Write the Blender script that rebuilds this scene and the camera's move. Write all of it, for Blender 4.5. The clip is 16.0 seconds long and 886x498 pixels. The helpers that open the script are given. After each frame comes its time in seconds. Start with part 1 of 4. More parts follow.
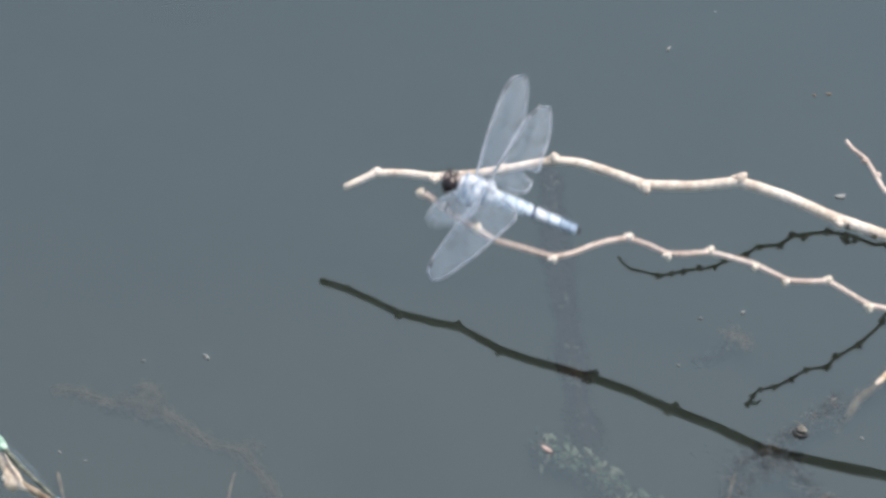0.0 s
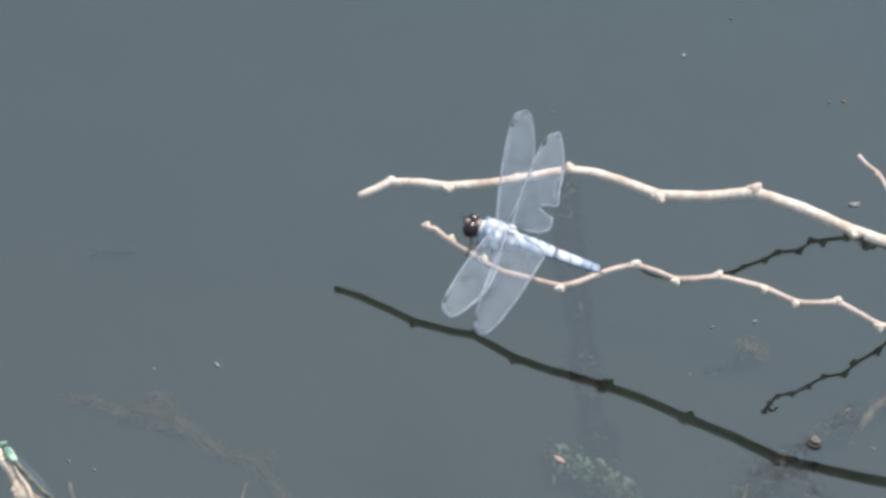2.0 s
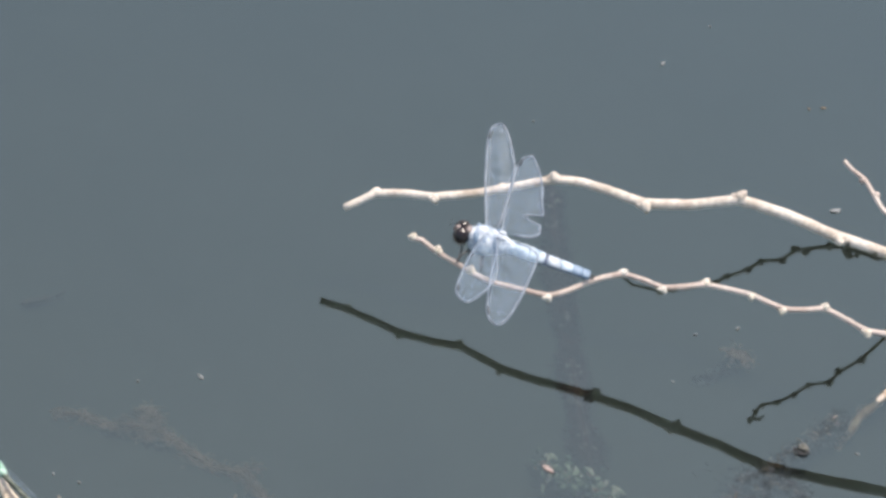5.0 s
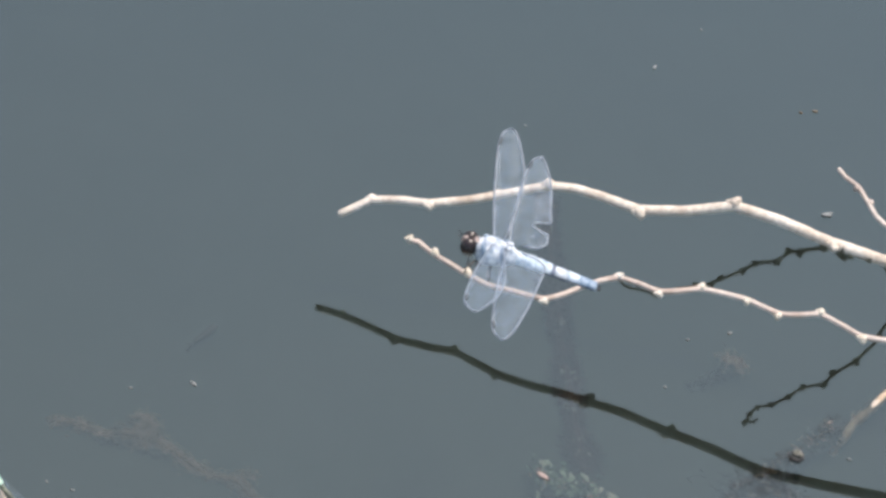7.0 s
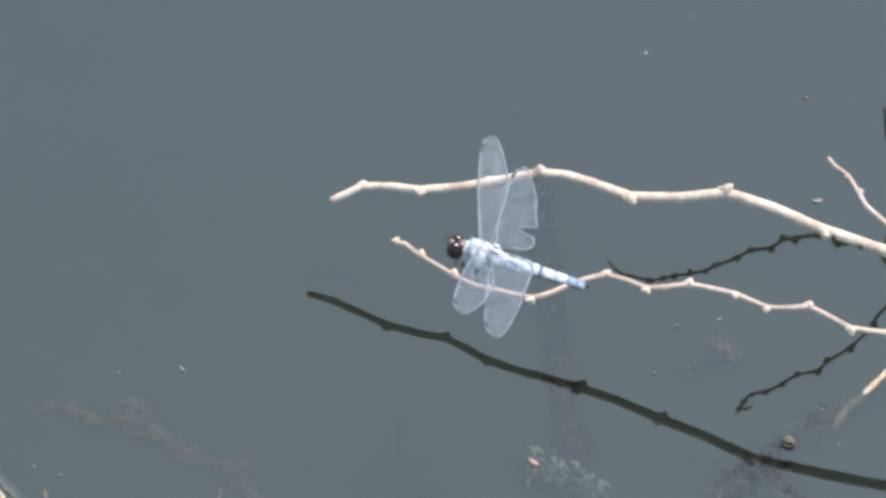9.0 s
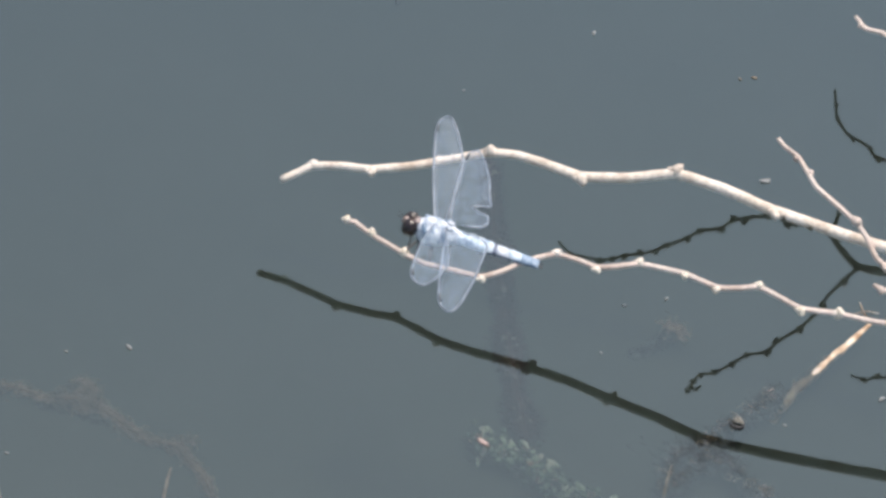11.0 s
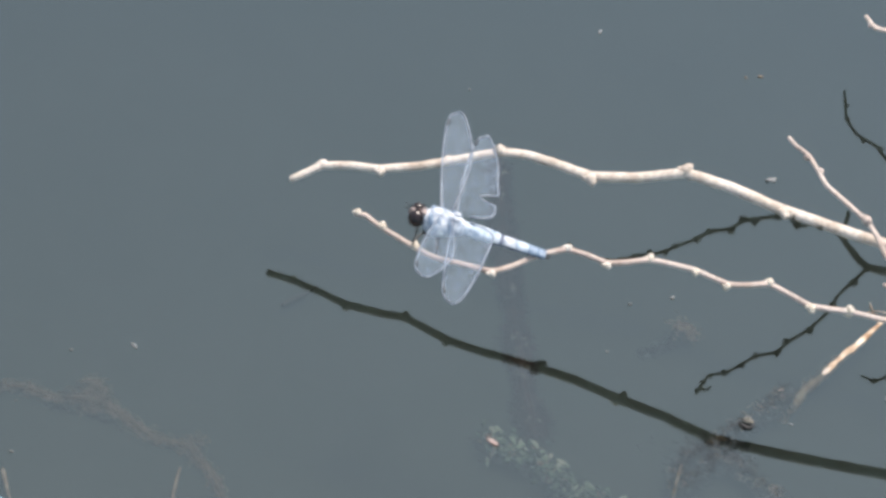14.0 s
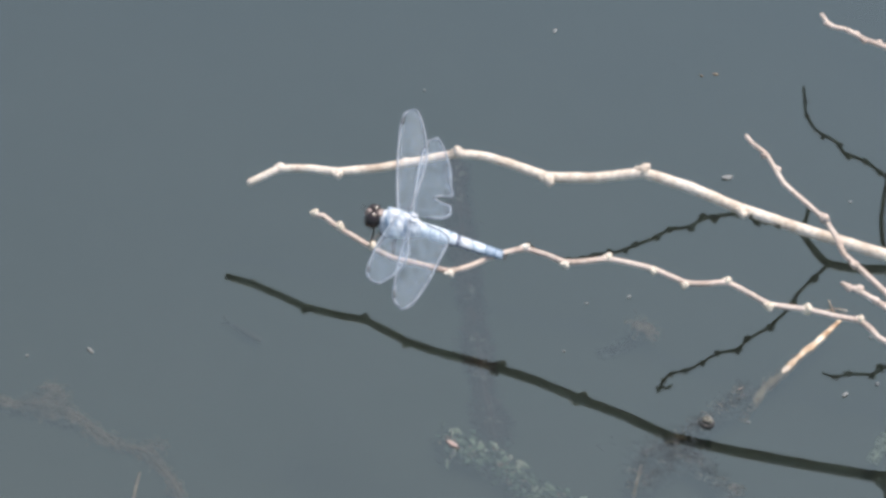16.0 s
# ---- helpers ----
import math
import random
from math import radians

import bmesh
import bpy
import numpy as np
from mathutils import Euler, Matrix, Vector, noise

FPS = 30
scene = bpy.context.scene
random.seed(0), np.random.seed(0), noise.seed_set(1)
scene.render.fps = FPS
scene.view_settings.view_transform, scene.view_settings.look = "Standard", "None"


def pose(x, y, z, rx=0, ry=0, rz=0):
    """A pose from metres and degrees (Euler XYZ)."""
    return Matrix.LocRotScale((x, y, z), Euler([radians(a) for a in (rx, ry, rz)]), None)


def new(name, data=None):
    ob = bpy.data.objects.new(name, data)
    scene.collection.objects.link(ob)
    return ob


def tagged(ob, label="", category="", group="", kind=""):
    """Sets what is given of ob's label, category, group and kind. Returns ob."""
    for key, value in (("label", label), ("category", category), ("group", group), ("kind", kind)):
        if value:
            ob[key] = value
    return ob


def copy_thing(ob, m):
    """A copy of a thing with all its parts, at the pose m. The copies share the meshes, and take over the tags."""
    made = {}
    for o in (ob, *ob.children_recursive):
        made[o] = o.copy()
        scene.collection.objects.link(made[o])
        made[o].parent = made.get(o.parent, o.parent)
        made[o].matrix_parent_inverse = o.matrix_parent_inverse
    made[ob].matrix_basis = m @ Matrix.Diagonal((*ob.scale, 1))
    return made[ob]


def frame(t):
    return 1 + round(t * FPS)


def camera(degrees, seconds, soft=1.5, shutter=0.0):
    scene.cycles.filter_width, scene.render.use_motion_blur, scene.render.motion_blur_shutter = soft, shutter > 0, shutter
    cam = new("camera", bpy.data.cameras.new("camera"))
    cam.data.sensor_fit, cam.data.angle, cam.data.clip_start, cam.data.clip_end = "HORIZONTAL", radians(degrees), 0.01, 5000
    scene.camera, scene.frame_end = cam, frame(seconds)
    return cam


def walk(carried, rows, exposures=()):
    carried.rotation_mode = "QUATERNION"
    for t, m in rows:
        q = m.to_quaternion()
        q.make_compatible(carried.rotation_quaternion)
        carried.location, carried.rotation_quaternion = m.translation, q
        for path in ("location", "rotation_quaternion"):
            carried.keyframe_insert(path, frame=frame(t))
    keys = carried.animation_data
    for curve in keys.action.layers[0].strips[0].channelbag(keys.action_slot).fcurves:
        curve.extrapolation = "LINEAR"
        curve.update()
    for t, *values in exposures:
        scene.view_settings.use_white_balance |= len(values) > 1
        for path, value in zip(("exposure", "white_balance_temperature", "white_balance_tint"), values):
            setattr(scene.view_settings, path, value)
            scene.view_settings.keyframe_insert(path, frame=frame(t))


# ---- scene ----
# ---- camera ----
FOV = 8.519
PATH = [
    (0, pose(-0.0073, -1.5008, 1.3223, 47.459, -11.320, 10.057)),
    (0.3, pose(-0.0063, -1.4957, 1.3271, 47.318, -11.335, 10.148)),
    (0.5, pose(-0.0077, -1.5007, 1.3212, 47.546, -11.409, 10.121)),
    (0.8, pose(-0.0058, -1.5013, 1.3213, 47.673, -11.424, 10.063)),
    (1, pose(-0.0021, -1.4979, 1.3259, 47.533, -11.290, 10.162)),
    (1.3, pose(0.0014, -1.4937, 1.3305, 47.370, -11.202, 10.291)),
    (1.5, pose(0.0011, -1.4933, 1.3303, 47.339, -11.208, 10.371)),
    (1.8, pose(0.0005, -1.4892, 1.3342, 47.073, -11.173, 10.493)),
    (2, pose(0.0016, -1.4887, 1.3345, 47.031, -11.122, 10.587)),
    (2.3, pose(0.0015, -1.4890, 1.3348, 46.884, -11.130, 10.638)),
    (2.5, pose(0.0011, -1.4907, 1.3333, 46.920, -11.155, 10.611)),
    (2.8, pose(0.0022, -1.4885, 1.3363, 46.759, -11.022, 10.575)),
    (3, pose(-0.0003, -1.4869, 1.3387, 46.679, -10.990, 10.503)),
    (3.3, pose(0.0000, -1.4877, 1.3379, 46.727, -10.999, 10.573)),
    (3.5, pose(-0.0002, -1.4842, 1.3415, 46.623, -10.946, 10.660)),
    (3.8, pose(-0.0001, -1.4803, 1.3454, 46.536, -10.750, 10.605)),
    (4, pose(-0.0015, -1.4839, 1.3415, 46.761, -10.743, 10.422)),
    (4.2, pose(-0.0000, -1.4869, 1.3371, 46.989, -10.793, 10.317)),
    (6.3, pose(-0.0135, -1.4951, 1.3272, 47.544, -11.065, 9.546)),
    (6.5, pose(-0.0088, -1.4905, 1.3337, 47.370, -10.885, 9.692)),
    (6.8, pose(-0.0079, -1.4843, 1.3429, 47.023, -10.862, 9.818)),
    (7, pose(-0.0086, -1.4867, 1.3405, 47.100, -10.962, 9.841)),
    (7.3, pose(-0.0056, -1.4877, 1.3352, 47.098, -11.138, 10.099)),
    (7.5, pose(-0.0018, -1.4896, 1.3308, 47.192, -11.191, 10.234)),
    (7.8, pose(-0.0017, -1.4909, 1.3322, 47.093, -11.193, 10.177)),
    (8, pose(-0.0027, -1.4889, 1.3375, 46.978, -11.161, 10.122)),
    (8.3, pose(-0.0006, -1.4857, 1.3410, 46.874, -11.022, 10.111)),
    (8.5, pose(-0.0006, -1.4834, 1.3426, 46.813, -10.980, 10.075)),
    (8.8, pose(0.0015, -1.4814, 1.3452, 46.803, -10.857, 10.076)),
    (9, pose(0.0007, -1.4850, 1.3414, 46.955, -10.865, 10.017)),
    (9.3, pose(0.0009, -1.4886, 1.3370, 47.047, -10.909, 9.963)),
    (9.5, pose(-0.0003, -1.4841, 1.3412, 46.848, -10.993, 9.929)),
    (9.8, pose(-0.0001, -1.4831, 1.3400, 46.805, -11.169, 9.909)),
    (10, pose(0.0001, -1.4811, 1.3417, 46.681, -11.245, 9.892)),
    (10.2, pose(0.0005, -1.4826, 1.3423, 46.681, -11.259, 9.813)),
    (12.5, pose(0.0002, -1.4874, 1.3371, 47.152, -11.409, 9.787)),
    (12.8, pose(0.0009, -1.4883, 1.3350, 47.168, -11.348, 9.821)),
    (13, pose(0.0013, -1.4877, 1.3354, 47.134, -11.312, 9.837)),
    (13.3, pose(0.0018, -1.4862, 1.3370, 47.012, -11.240, 9.832)),
    (13.5, pose(0.0012, -1.4869, 1.3363, 47.034, -11.253, 9.782)),
    (13.8, pose(0.0012, -1.4870, 1.3366, 46.971, -11.263, 9.791)),
    (14, pose(0.0010, -1.4858, 1.3386, 46.864, -11.274, 9.847)),
    (14.3, pose(0.0000, -1.4835, 1.3425, 46.672, -11.351, 9.917)),
    (14.5, pose(0.0023, -1.4826, 1.3438, 46.613, -11.329, 9.996)),
    (14.8, pose(0.0020, -1.4736, 1.3525, 46.314, -11.205, 9.928)),
    (15, pose(0.0013, -1.4795, 1.3455, 46.583, -11.182, 9.777)),
    (15.3, pose(0.0029, -1.4860, 1.3395, 46.903, -11.196, 9.645)),
    (15.5, pose(0.0049, -1.4847, 1.3416, 46.842, -11.144, 9.630)),
    (15.8, pose(0.0071, -1.4866, 1.3387, 46.999, -11.066, 9.450)),
    (16, pose(0.0059, -1.4818, 1.3431, 46.860, -10.998, 9.275)),
]
cam = camera(FOV, 16.0, soft=3.3, shutter=0.4)
walk(cam, PATH)

# ---- world and sun ----
SUN_TOWARDS = Vector((0.08, 0.21, 0.97)).normalized()
world = bpy.data.worlds.new("sky")
scene.world = world
world.use_nodes = True
wn = world.node_tree
sky = wn.nodes.new("ShaderNodeTexSky")
sky.sky_type = "NISHITA"
sky.sun_disc = False
sky.sun_elevation = math.asin(SUN_TOWARDS.z)
sky.sun_rotation = math.atan2(SUN_TOWARDS.x, SUN_TOWARDS.y)
sky.air_density = 1.0
sky.dust_density = 5.0
sky.ozone_density = 1.0
wn.links.new(sky.outputs["Color"], wn.nodes["Background"].inputs["Color"])
wn.nodes["Background"].inputs["Strength"].default_value = 0.15
sun = new("sun", bpy.data.lights.new("sun", "SUN"))
sun.data.energy, sun.data.angle, sun.data.color = 3.0, radians(8), (1.0, 0.92, 0.82)
sun.rotation_euler = SUN_TOWARDS.to_track_quat("Z", "Y").to_euler()
scene.view_settings.exposure = 0.82

MM = 0.001


# ---- materials ----
def make(name):
    m = bpy.data.materials.new(name)
    m.use_nodes = True
    nt = m.node_tree
    return m, nt, nt.nodes["Principled BSDF"], nt.nodes["Material Output"]


def ramp_of(nt, source, stops):
    r = nt.nodes.new("ShaderNodeValToRGB")
    while len(r.color_ramp.elements) < len(stops):
        r.color_ramp.elements.new(0.5)
    for e, (p, c) in zip(r.color_ramp.elements, stops):
        e.position, e.color = p, (*c, 1)
    nt.links.new(source, r.inputs["Fac"])
    return r.outputs["Color"]


def noise_of(nt, scale, detail=4.0, stretch=None, rough=0.55):
    co = nt.nodes.new("ShaderNodeTexCoord")
    src = co.outputs["Object"]
    if stretch:
        mp = nt.nodes.new("ShaderNodeMapping")
        mp.inputs["Scale"].default_value = stretch
        nt.links.new(src, mp.inputs["Vector"])
        src = mp.outputs["Vector"]
    n = nt.nodes.new("ShaderNodeTexNoise")
    n.inputs["Scale"].default_value, n.inputs["Detail"].default_value, n.inputs["Roughness"].default_value = scale, detail, rough
    nt.links.new(src, n.inputs["Vector"])
    return n.outputs["Fac"]


def mixed(nt, a, b, fac, blend="MIX"):
    m = nt.nodes.new("ShaderNodeMix")
    m.data_type, m.blend_type = "RGBA", blend
    for key, v in ((0, fac), (6, a), (7, b)):
        if isinstance(v, (int, float)):
            m.inputs[key].default_value = v
        elif isinstance(v, tuple):
            m.inputs[key].default_value = (*v, 1)
        else:
            nt.links.new(v, m.inputs[key])
    return m.outputs[2]


def bumped(nt, bsdf, height, dist, strength=0.6):
    b = nt.nodes.new("ShaderNodeBump")
    b.inputs["Strength"].default_value, b.inputs["Distance"].default_value = strength, dist
    nt.links.new(height, b.inputs["Height"])
    nt.links.new(b.outputs["Normal"], bsdf.inputs["Normal"])


def surface(name, dark, mid, light, coarse, fine, rough=0.7, bump=0.0004, stretch=None, grain=0.62):
    """A surface with stains at a coarse scale and grain at a fine one."""
    m, nt, p, _ = make(name)
    big = noise_of(nt, coarse, 3)
    small = noise_of(nt, fine, 5, stretch)
    c1 = ramp_of(nt, big, [(0.32, dark), (0.5, mid), (0.68, light)])
    c2 = ramp_of(nt, small, [(0.35, (grain, grain * 0.95, grain * 0.9)), (0.6, (1, 1, 1))])
    nt.links.new(mixed(nt, c1, c2, 0.55, "MULTIPLY"), p.inputs["Base Color"])
    p.inputs["Roughness"].default_value = rough
    bumped(nt, p, small, bump)
    return m


BARK = surface("weathered_bark", (0.348, 0.292, 0.238), (0.460, 0.404, 0.348), (0.540, 0.495, 0.448), 90, 750, 0.75, 0.0003, None, 0.45)
BARK_PINK = surface("thin_twig_bark", (0.258, 0.202, 0.172), (0.37, 0.311, 0.275), (0.456, 0.4, 0.361), 80, 900, 0.7, 0.0003, None, 0.5)
BUD = surface("bud_scale", (0.344, 0.297, 0.228), (0.49, 0.443, 0.37), (0.568, 0.533, 0.482), 300, 1500, 0.75, 0.0003)
BARK_STAINED = surface("stained_bark", (0.31, 0.241, 0.163), (0.499, 0.439, 0.361), (0.602, 0.559, 0.49), 110, 700, 0.8, 0.0004, None, 0.5)
BARK_DARK = surface("dark_bark_stain", (0.05, 0.045, 0.035), (0.10, 0.09, 0.065), (0.16, 0.14, 0.10), 60, 900, 0.85, 0.0004)
def leaf_green():
    """Silted green that differs from leaf to leaf."""
    m, nt, p, _ = make("pondweed_leaf")
    info = nt.nodes.new("ShaderNodeObjectInfo")
    each = ramp_of(nt, info.outputs["Random"], [(0, (0.022, 0.0352, 0.0242)), (0.35, (0.0748, 0.132, 0.0946)), (0.62, (0.209, 0.319, 0.246)), (0.88, (0.44, 0.583, 0.506)), (1, (0.836, 0.85, 0.85))])
    grain = noise_of(nt, 700, 4)
    nt.links.new(mixed(nt, each, ramp_of(nt, grain, [(0.3, (0.4, 0.4, 0.4)), (0.65, (1, 1, 1))]), 0.7, "MULTIPLY"), p.inputs["Base Color"])
    p.inputs["Roughness"].default_value = 0.6
    bumped(nt, p, grain, 0.0002)
    return m


WEED_GREEN = leaf_green()
TANGLE = surface("blue_grey_weed", (0.024, 0.0288, 0.0336), (0.0624, 0.0696, 0.0816), (0.168, 0.18, 0.199), 220, 800, 0.8, 0.0004)
WEED_BROWN = surface("silted_weed", (0.158, 0.115, 0.087), (0.28, 0.217, 0.168), (0.42, 0.342, 0.28), 120, 800, 0.8, 0.0004)
RED_BROWN = surface("red_brown_fibre", (0.0192, 0.00288, 0.00384), (0.0348, 0.00528, 0.0072), (0.0552, 0.0192, 0.0216), 120, 800, 0.9, 0.0004)
SUNK_BARK = surface("waterlogged_bark", (0.084, 0.0528, 0.036), (0.173, 0.12, 0.0912), (0.283, 0.216, 0.178), 90, 700, 0.8, 0.0004)
REED_TAN = surface("dead_reed", (0.24, 0.146, 0.08), (0.45, 0.35, 0.25), (0.62, 0.55, 0.46), 160, 900, 0.6, 0.0003)
MUD = surface("pond_mud", (0.035, 0.032, 0.022), (0.06, 0.055, 0.038), (0.09, 0.08, 0.055), 6, 90, 0.9, 0.002)
FLECK = surface("floating_husk", (0.12, 0.129, 0.129), (0.172, 0.181, 0.181), (0.232, 0.241, 0.237), 300, 2000, 0.7, 0.0002)
SMUDGE_MAT = surface("brown_smudge", (0.184, 0.143, 0.0979), (0.427, 0.326, 0.24), (0.653, 0.509, 0.389), 260, 900, 0.9, 0.0003)
STRIP = surface("brown_bark_strip", (0.075, 0.0525, 0.0338), (0.158, 0.12, 0.0825), (0.3, 0.255, 0.195), 200, 900, 0.85, 0.0004)
BLUE_TIP = surface("sky_blue_cuticle", (0.172, 0.396, 0.533), (0.258, 0.499, 0.619), (0.447, 0.619, 0.688), 300, 1500, 0.4, 0.0001)
FISH_DARK = surface("dark_fish_skin", (0.012, 0.0096, 0.0072), (0.03, 0.0252, 0.0204), (0.06, 0.0511, 0.042), 300, 1200, 0.6, 0.0001)
BRACT = surface("pink_bract", (0.155, 0.103, 0.0903), (0.241, 0.181, 0.163), (0.327, 0.267, 0.245), 300, 1500, 0.6, 0.0002)
TANGLE_PALE = surface("pale_silted_weed", (0.20, 0.15, 0.125), (0.43, 0.33, 0.272), (0.68, 0.555, 0.47), 300, 900, 0.8, 0.0004)
SCRAP_GREEN = surface("faded_weed", (0.12, 0.16, 0.13), (0.26, 0.34, 0.28), (0.48, 0.58, 0.52), 300, 1200, 0.6, 0.0002)
SHELL_MAT = surface("pale_shell", (0.07, 0.066, 0.05), (0.16, 0.152, 0.125), (0.34, 0.33, 0.29), 200, 1200, 0.4, 0.0002)
PRUINE = surface("pale_blue_bloom", (0.20, 0.28, 0.38), (0.365, 0.445, 0.53), (0.51, 0.565, 0.62), 480, 1500, 0.6, 0.0001)
SLATE = surface("slate_blue_cuticle", (0.03, 0.04, 0.075), (0.07, 0.09, 0.14), (0.17, 0.20, 0.27), 420, 1500, 0.5, 0.0001)
GREY_BAND = surface("grey_blue_cuticle", (0.10, 0.155, 0.225), (0.165, 0.235, 0.325), (0.28, 0.345, 0.425), 420, 1500, 0.5, 0.0001)
PALE_BAND = surface("mottled_pale_bloom", (0.172, 0.215, 0.275), (0.361, 0.408, 0.469), (0.533, 0.559, 0.593), 360, 1500, 0.6, 0.0001)
BLACK = surface("black_cuticle", (0.010, 0.010, 0.012), (0.02, 0.019, 0.02), (0.04, 0.036, 0.034), 400, 1500, 0.35, 0.0001)
EYE_MAT = surface("dark_compound_eye", (0.006, 0.004, 0.004), (0.0125, 0.008, 0.007), (0.03, 0.0175, 0.014), 300, 2500, 0.2, 0.00005)
FACE = surface("brownish_face", (0.06, 0.044, 0.04), (0.13, 0.10, 0.092), (0.26, 0.215, 0.20), 350, 1500, 0.45, 0.0001)
# the lightest teal puts the pale highlight of the thorax into the colour
TEAL = surface("teal_cuticle_with_highlight", (0.0602, 0.129, 0.086), (0.172, 0.31, 0.232), (0.396, 0.516, 0.439), 420, 1500, 0.3, 0.0001)
TEAL_DARK = surface("dark_green_cuticle", (0.02, 0.028, 0.02), (0.055, 0.065, 0.045), (0.16, 0.17, 0.13), 300, 1500, 0.35, 0.0001)
VEIN = surface("pale_wing_vein", (0.10, 0.125, 0.165), (0.155, 0.186, 0.232), (0.22, 0.255, 0.305), 400, 1500, 0.4, 0.0001)
STIGMA = surface("dark_wing_spot", (0.02, 0.025, 0.035), (0.04, 0.05, 0.06), (0.08, 0.09, 0.1), 400, 1500, 0.5, 0.0001)


def wing_membrane():
    m, nt, p, out = make("clear_wing_membrane")
    p.inputs["Base Color"].default_value = (0.52, 0.67, 0.88, 1)
    p.inputs["Roughness"].default_value = 0.35
    co = nt.nodes.new("ShaderNodeTexCoord")
    v = nt.nodes.new("ShaderNodeTexVoronoi")
    v.feature = "DISTANCE_TO_EDGE"
    v.inputs["Scale"].default_value = 900
    nt.links.new(co.outputs["Object"], v.inputs["Vector"])
    cells = ramp_of(nt, v.outputs["Distance"], [(0.0, (0.125, 0.125, 0.125)), (0.3, (0.043, 0.043, 0.043))])
    patch = ramp_of(nt, noise_of(nt, 360, 3), [(0.36, (0.35, 0.35, 0.35)), (0.5, (0.9, 0.9, 0.9)), (0.66, (1.0, 1.0, 1.0))])
    cover = mixed(nt, cells, patch, 1.0, "MULTIPLY")
    tr = nt.nodes.new("ShaderNodeBsdfTransparent")
    mx = nt.nodes.new("ShaderNodeMixShader")
    nt.links.new(cover, mx.inputs[0])
    nt.links.new(tr.outputs[0], mx.inputs[1])
    nt.links.new(p.outputs[0], mx.inputs[2])
    nt.links.new(mx.outputs[0], out.inputs["Surface"])
    return m


def water_top():
    """Sky gloss over cloudy water that lets a part of the light through."""
    m, nt, p, out = make("pond_surface")
    nt.nodes.remove(p)
    silt = nt.nodes.new("ShaderNodeBsdfDiffuse")
    nt.links.new(ramp_of(nt, noise_of(nt, 9, 4), [(0.3, (0.0058, 0.0075, 0.0075)), (0.7, (0.0080, 0.0098, 0.0098))]), silt.inputs["Color"])
    tr = nt.nodes.new("ShaderNodeBsdfTransparent")
    tr.inputs["Color"].default_value = (0.40, 0.40, 0.361, 1)
    body = nt.nodes.new("ShaderNodeMixShader")
    body.inputs[0].default_value = 0.12
    nt.links.new(tr.outputs[0], body.inputs[1])
    nt.links.new(silt.outputs[0], body.inputs[2])
    gloss = nt.nodes.new("ShaderNodeBsdfGlossy")
    gloss.inputs["Roughness"].default_value = 0.0
    gloss.inputs["Color"].default_value = (0.785, 0.98, 0.962, 1)
    fr = nt.nodes.new("ShaderNodeFresnel")
    fr.inputs["IOR"].default_value = 1.333
    gain = nt.nodes.new("ShaderNodeMath")
    gain.operation, gain.use_clamp = "MULTIPLY", True
    gain.inputs[1].default_value = 3.52
    nt.links.new(fr.outputs[0], gain.inputs[0])
    top = nt.nodes.new("ShaderNodeMixShader")
    nt.links.new(gain.outputs[0], top.inputs[0])
    nt.links.new(body.outputs[0], top.inputs[1])
    nt.links.new(gloss.outputs[0], top.inputs[2])
    nt.links.new(top.outputs[0], out.inputs["Surface"])
    return m


MEMBRANE, WATER = wing_membrane(), water_top()
# colour of the sheet that stands in for light scattered in cloudy water
MURK = surface("murk_colour", (0.0514, 0.0672, 0.0674), (0.0566, 0.0725, 0.0727), (0.0619, 0.0778, 0.078), 14, 160, 1.0, 0.0, None, 0.95)
MURK.node_tree.nodes["Principled BSDF"].inputs["Specular IOR Level"].default_value = 0.0


# ---- mesh helpers ----
def mesh_of(name, bm, material, smooth=True):
    me = bpy.data.meshes.new(name)
    bm.to_mesh(me)
    bm.free()
    me.materials.append(material)
    if smooth:
        me.polygons.foreach_set("use_smooth", [True] * len(me.polygons))
    return me


def part(name, bm, material, parent, label=""):
    ob = new(name, mesh_of(name, bm, material))
    ob.parent = parent
    return tagged(ob, label)


def thing(name, place, label, category, group="", kind=""):
    ob = new(name)
    ob.empty_display_size = 0.01
    ob.location = place
    return tagged(ob, label, category, group, kind)


def spline(points, step, kink=0.0):
    """Points along a smooth line through the given ones, with the fraction of the index."""
    pts = [Vector(p) for p in points]
    if len(pts) == 2:
        pts = [pts[0], (pts[0] + pts[1]) / 2, pts[1]]
    out = []
    for i in range(len(pts) - 1):
        a, b = pts[max(i - 1, 0)], pts[i]
        c, d = pts[i + 1], pts[min(i + 2, len(pts) - 1)]
        n = max(1, int((c - b).length / step))
        for k in range(n):
            t = k / n
            q = 0.5 * ((2 * b) + (c - a) * t + (2 * a - 5 * b + 4 * c - d) * t * t + (3 * b - a - 3 * c + d) * t ** 3)
            q = q.lerp(b.lerp(c, t), kink)
            out.append((q, (i + t) / (len(pts) - 1)))
    out.append((pts[-1], 1.0))
    return out


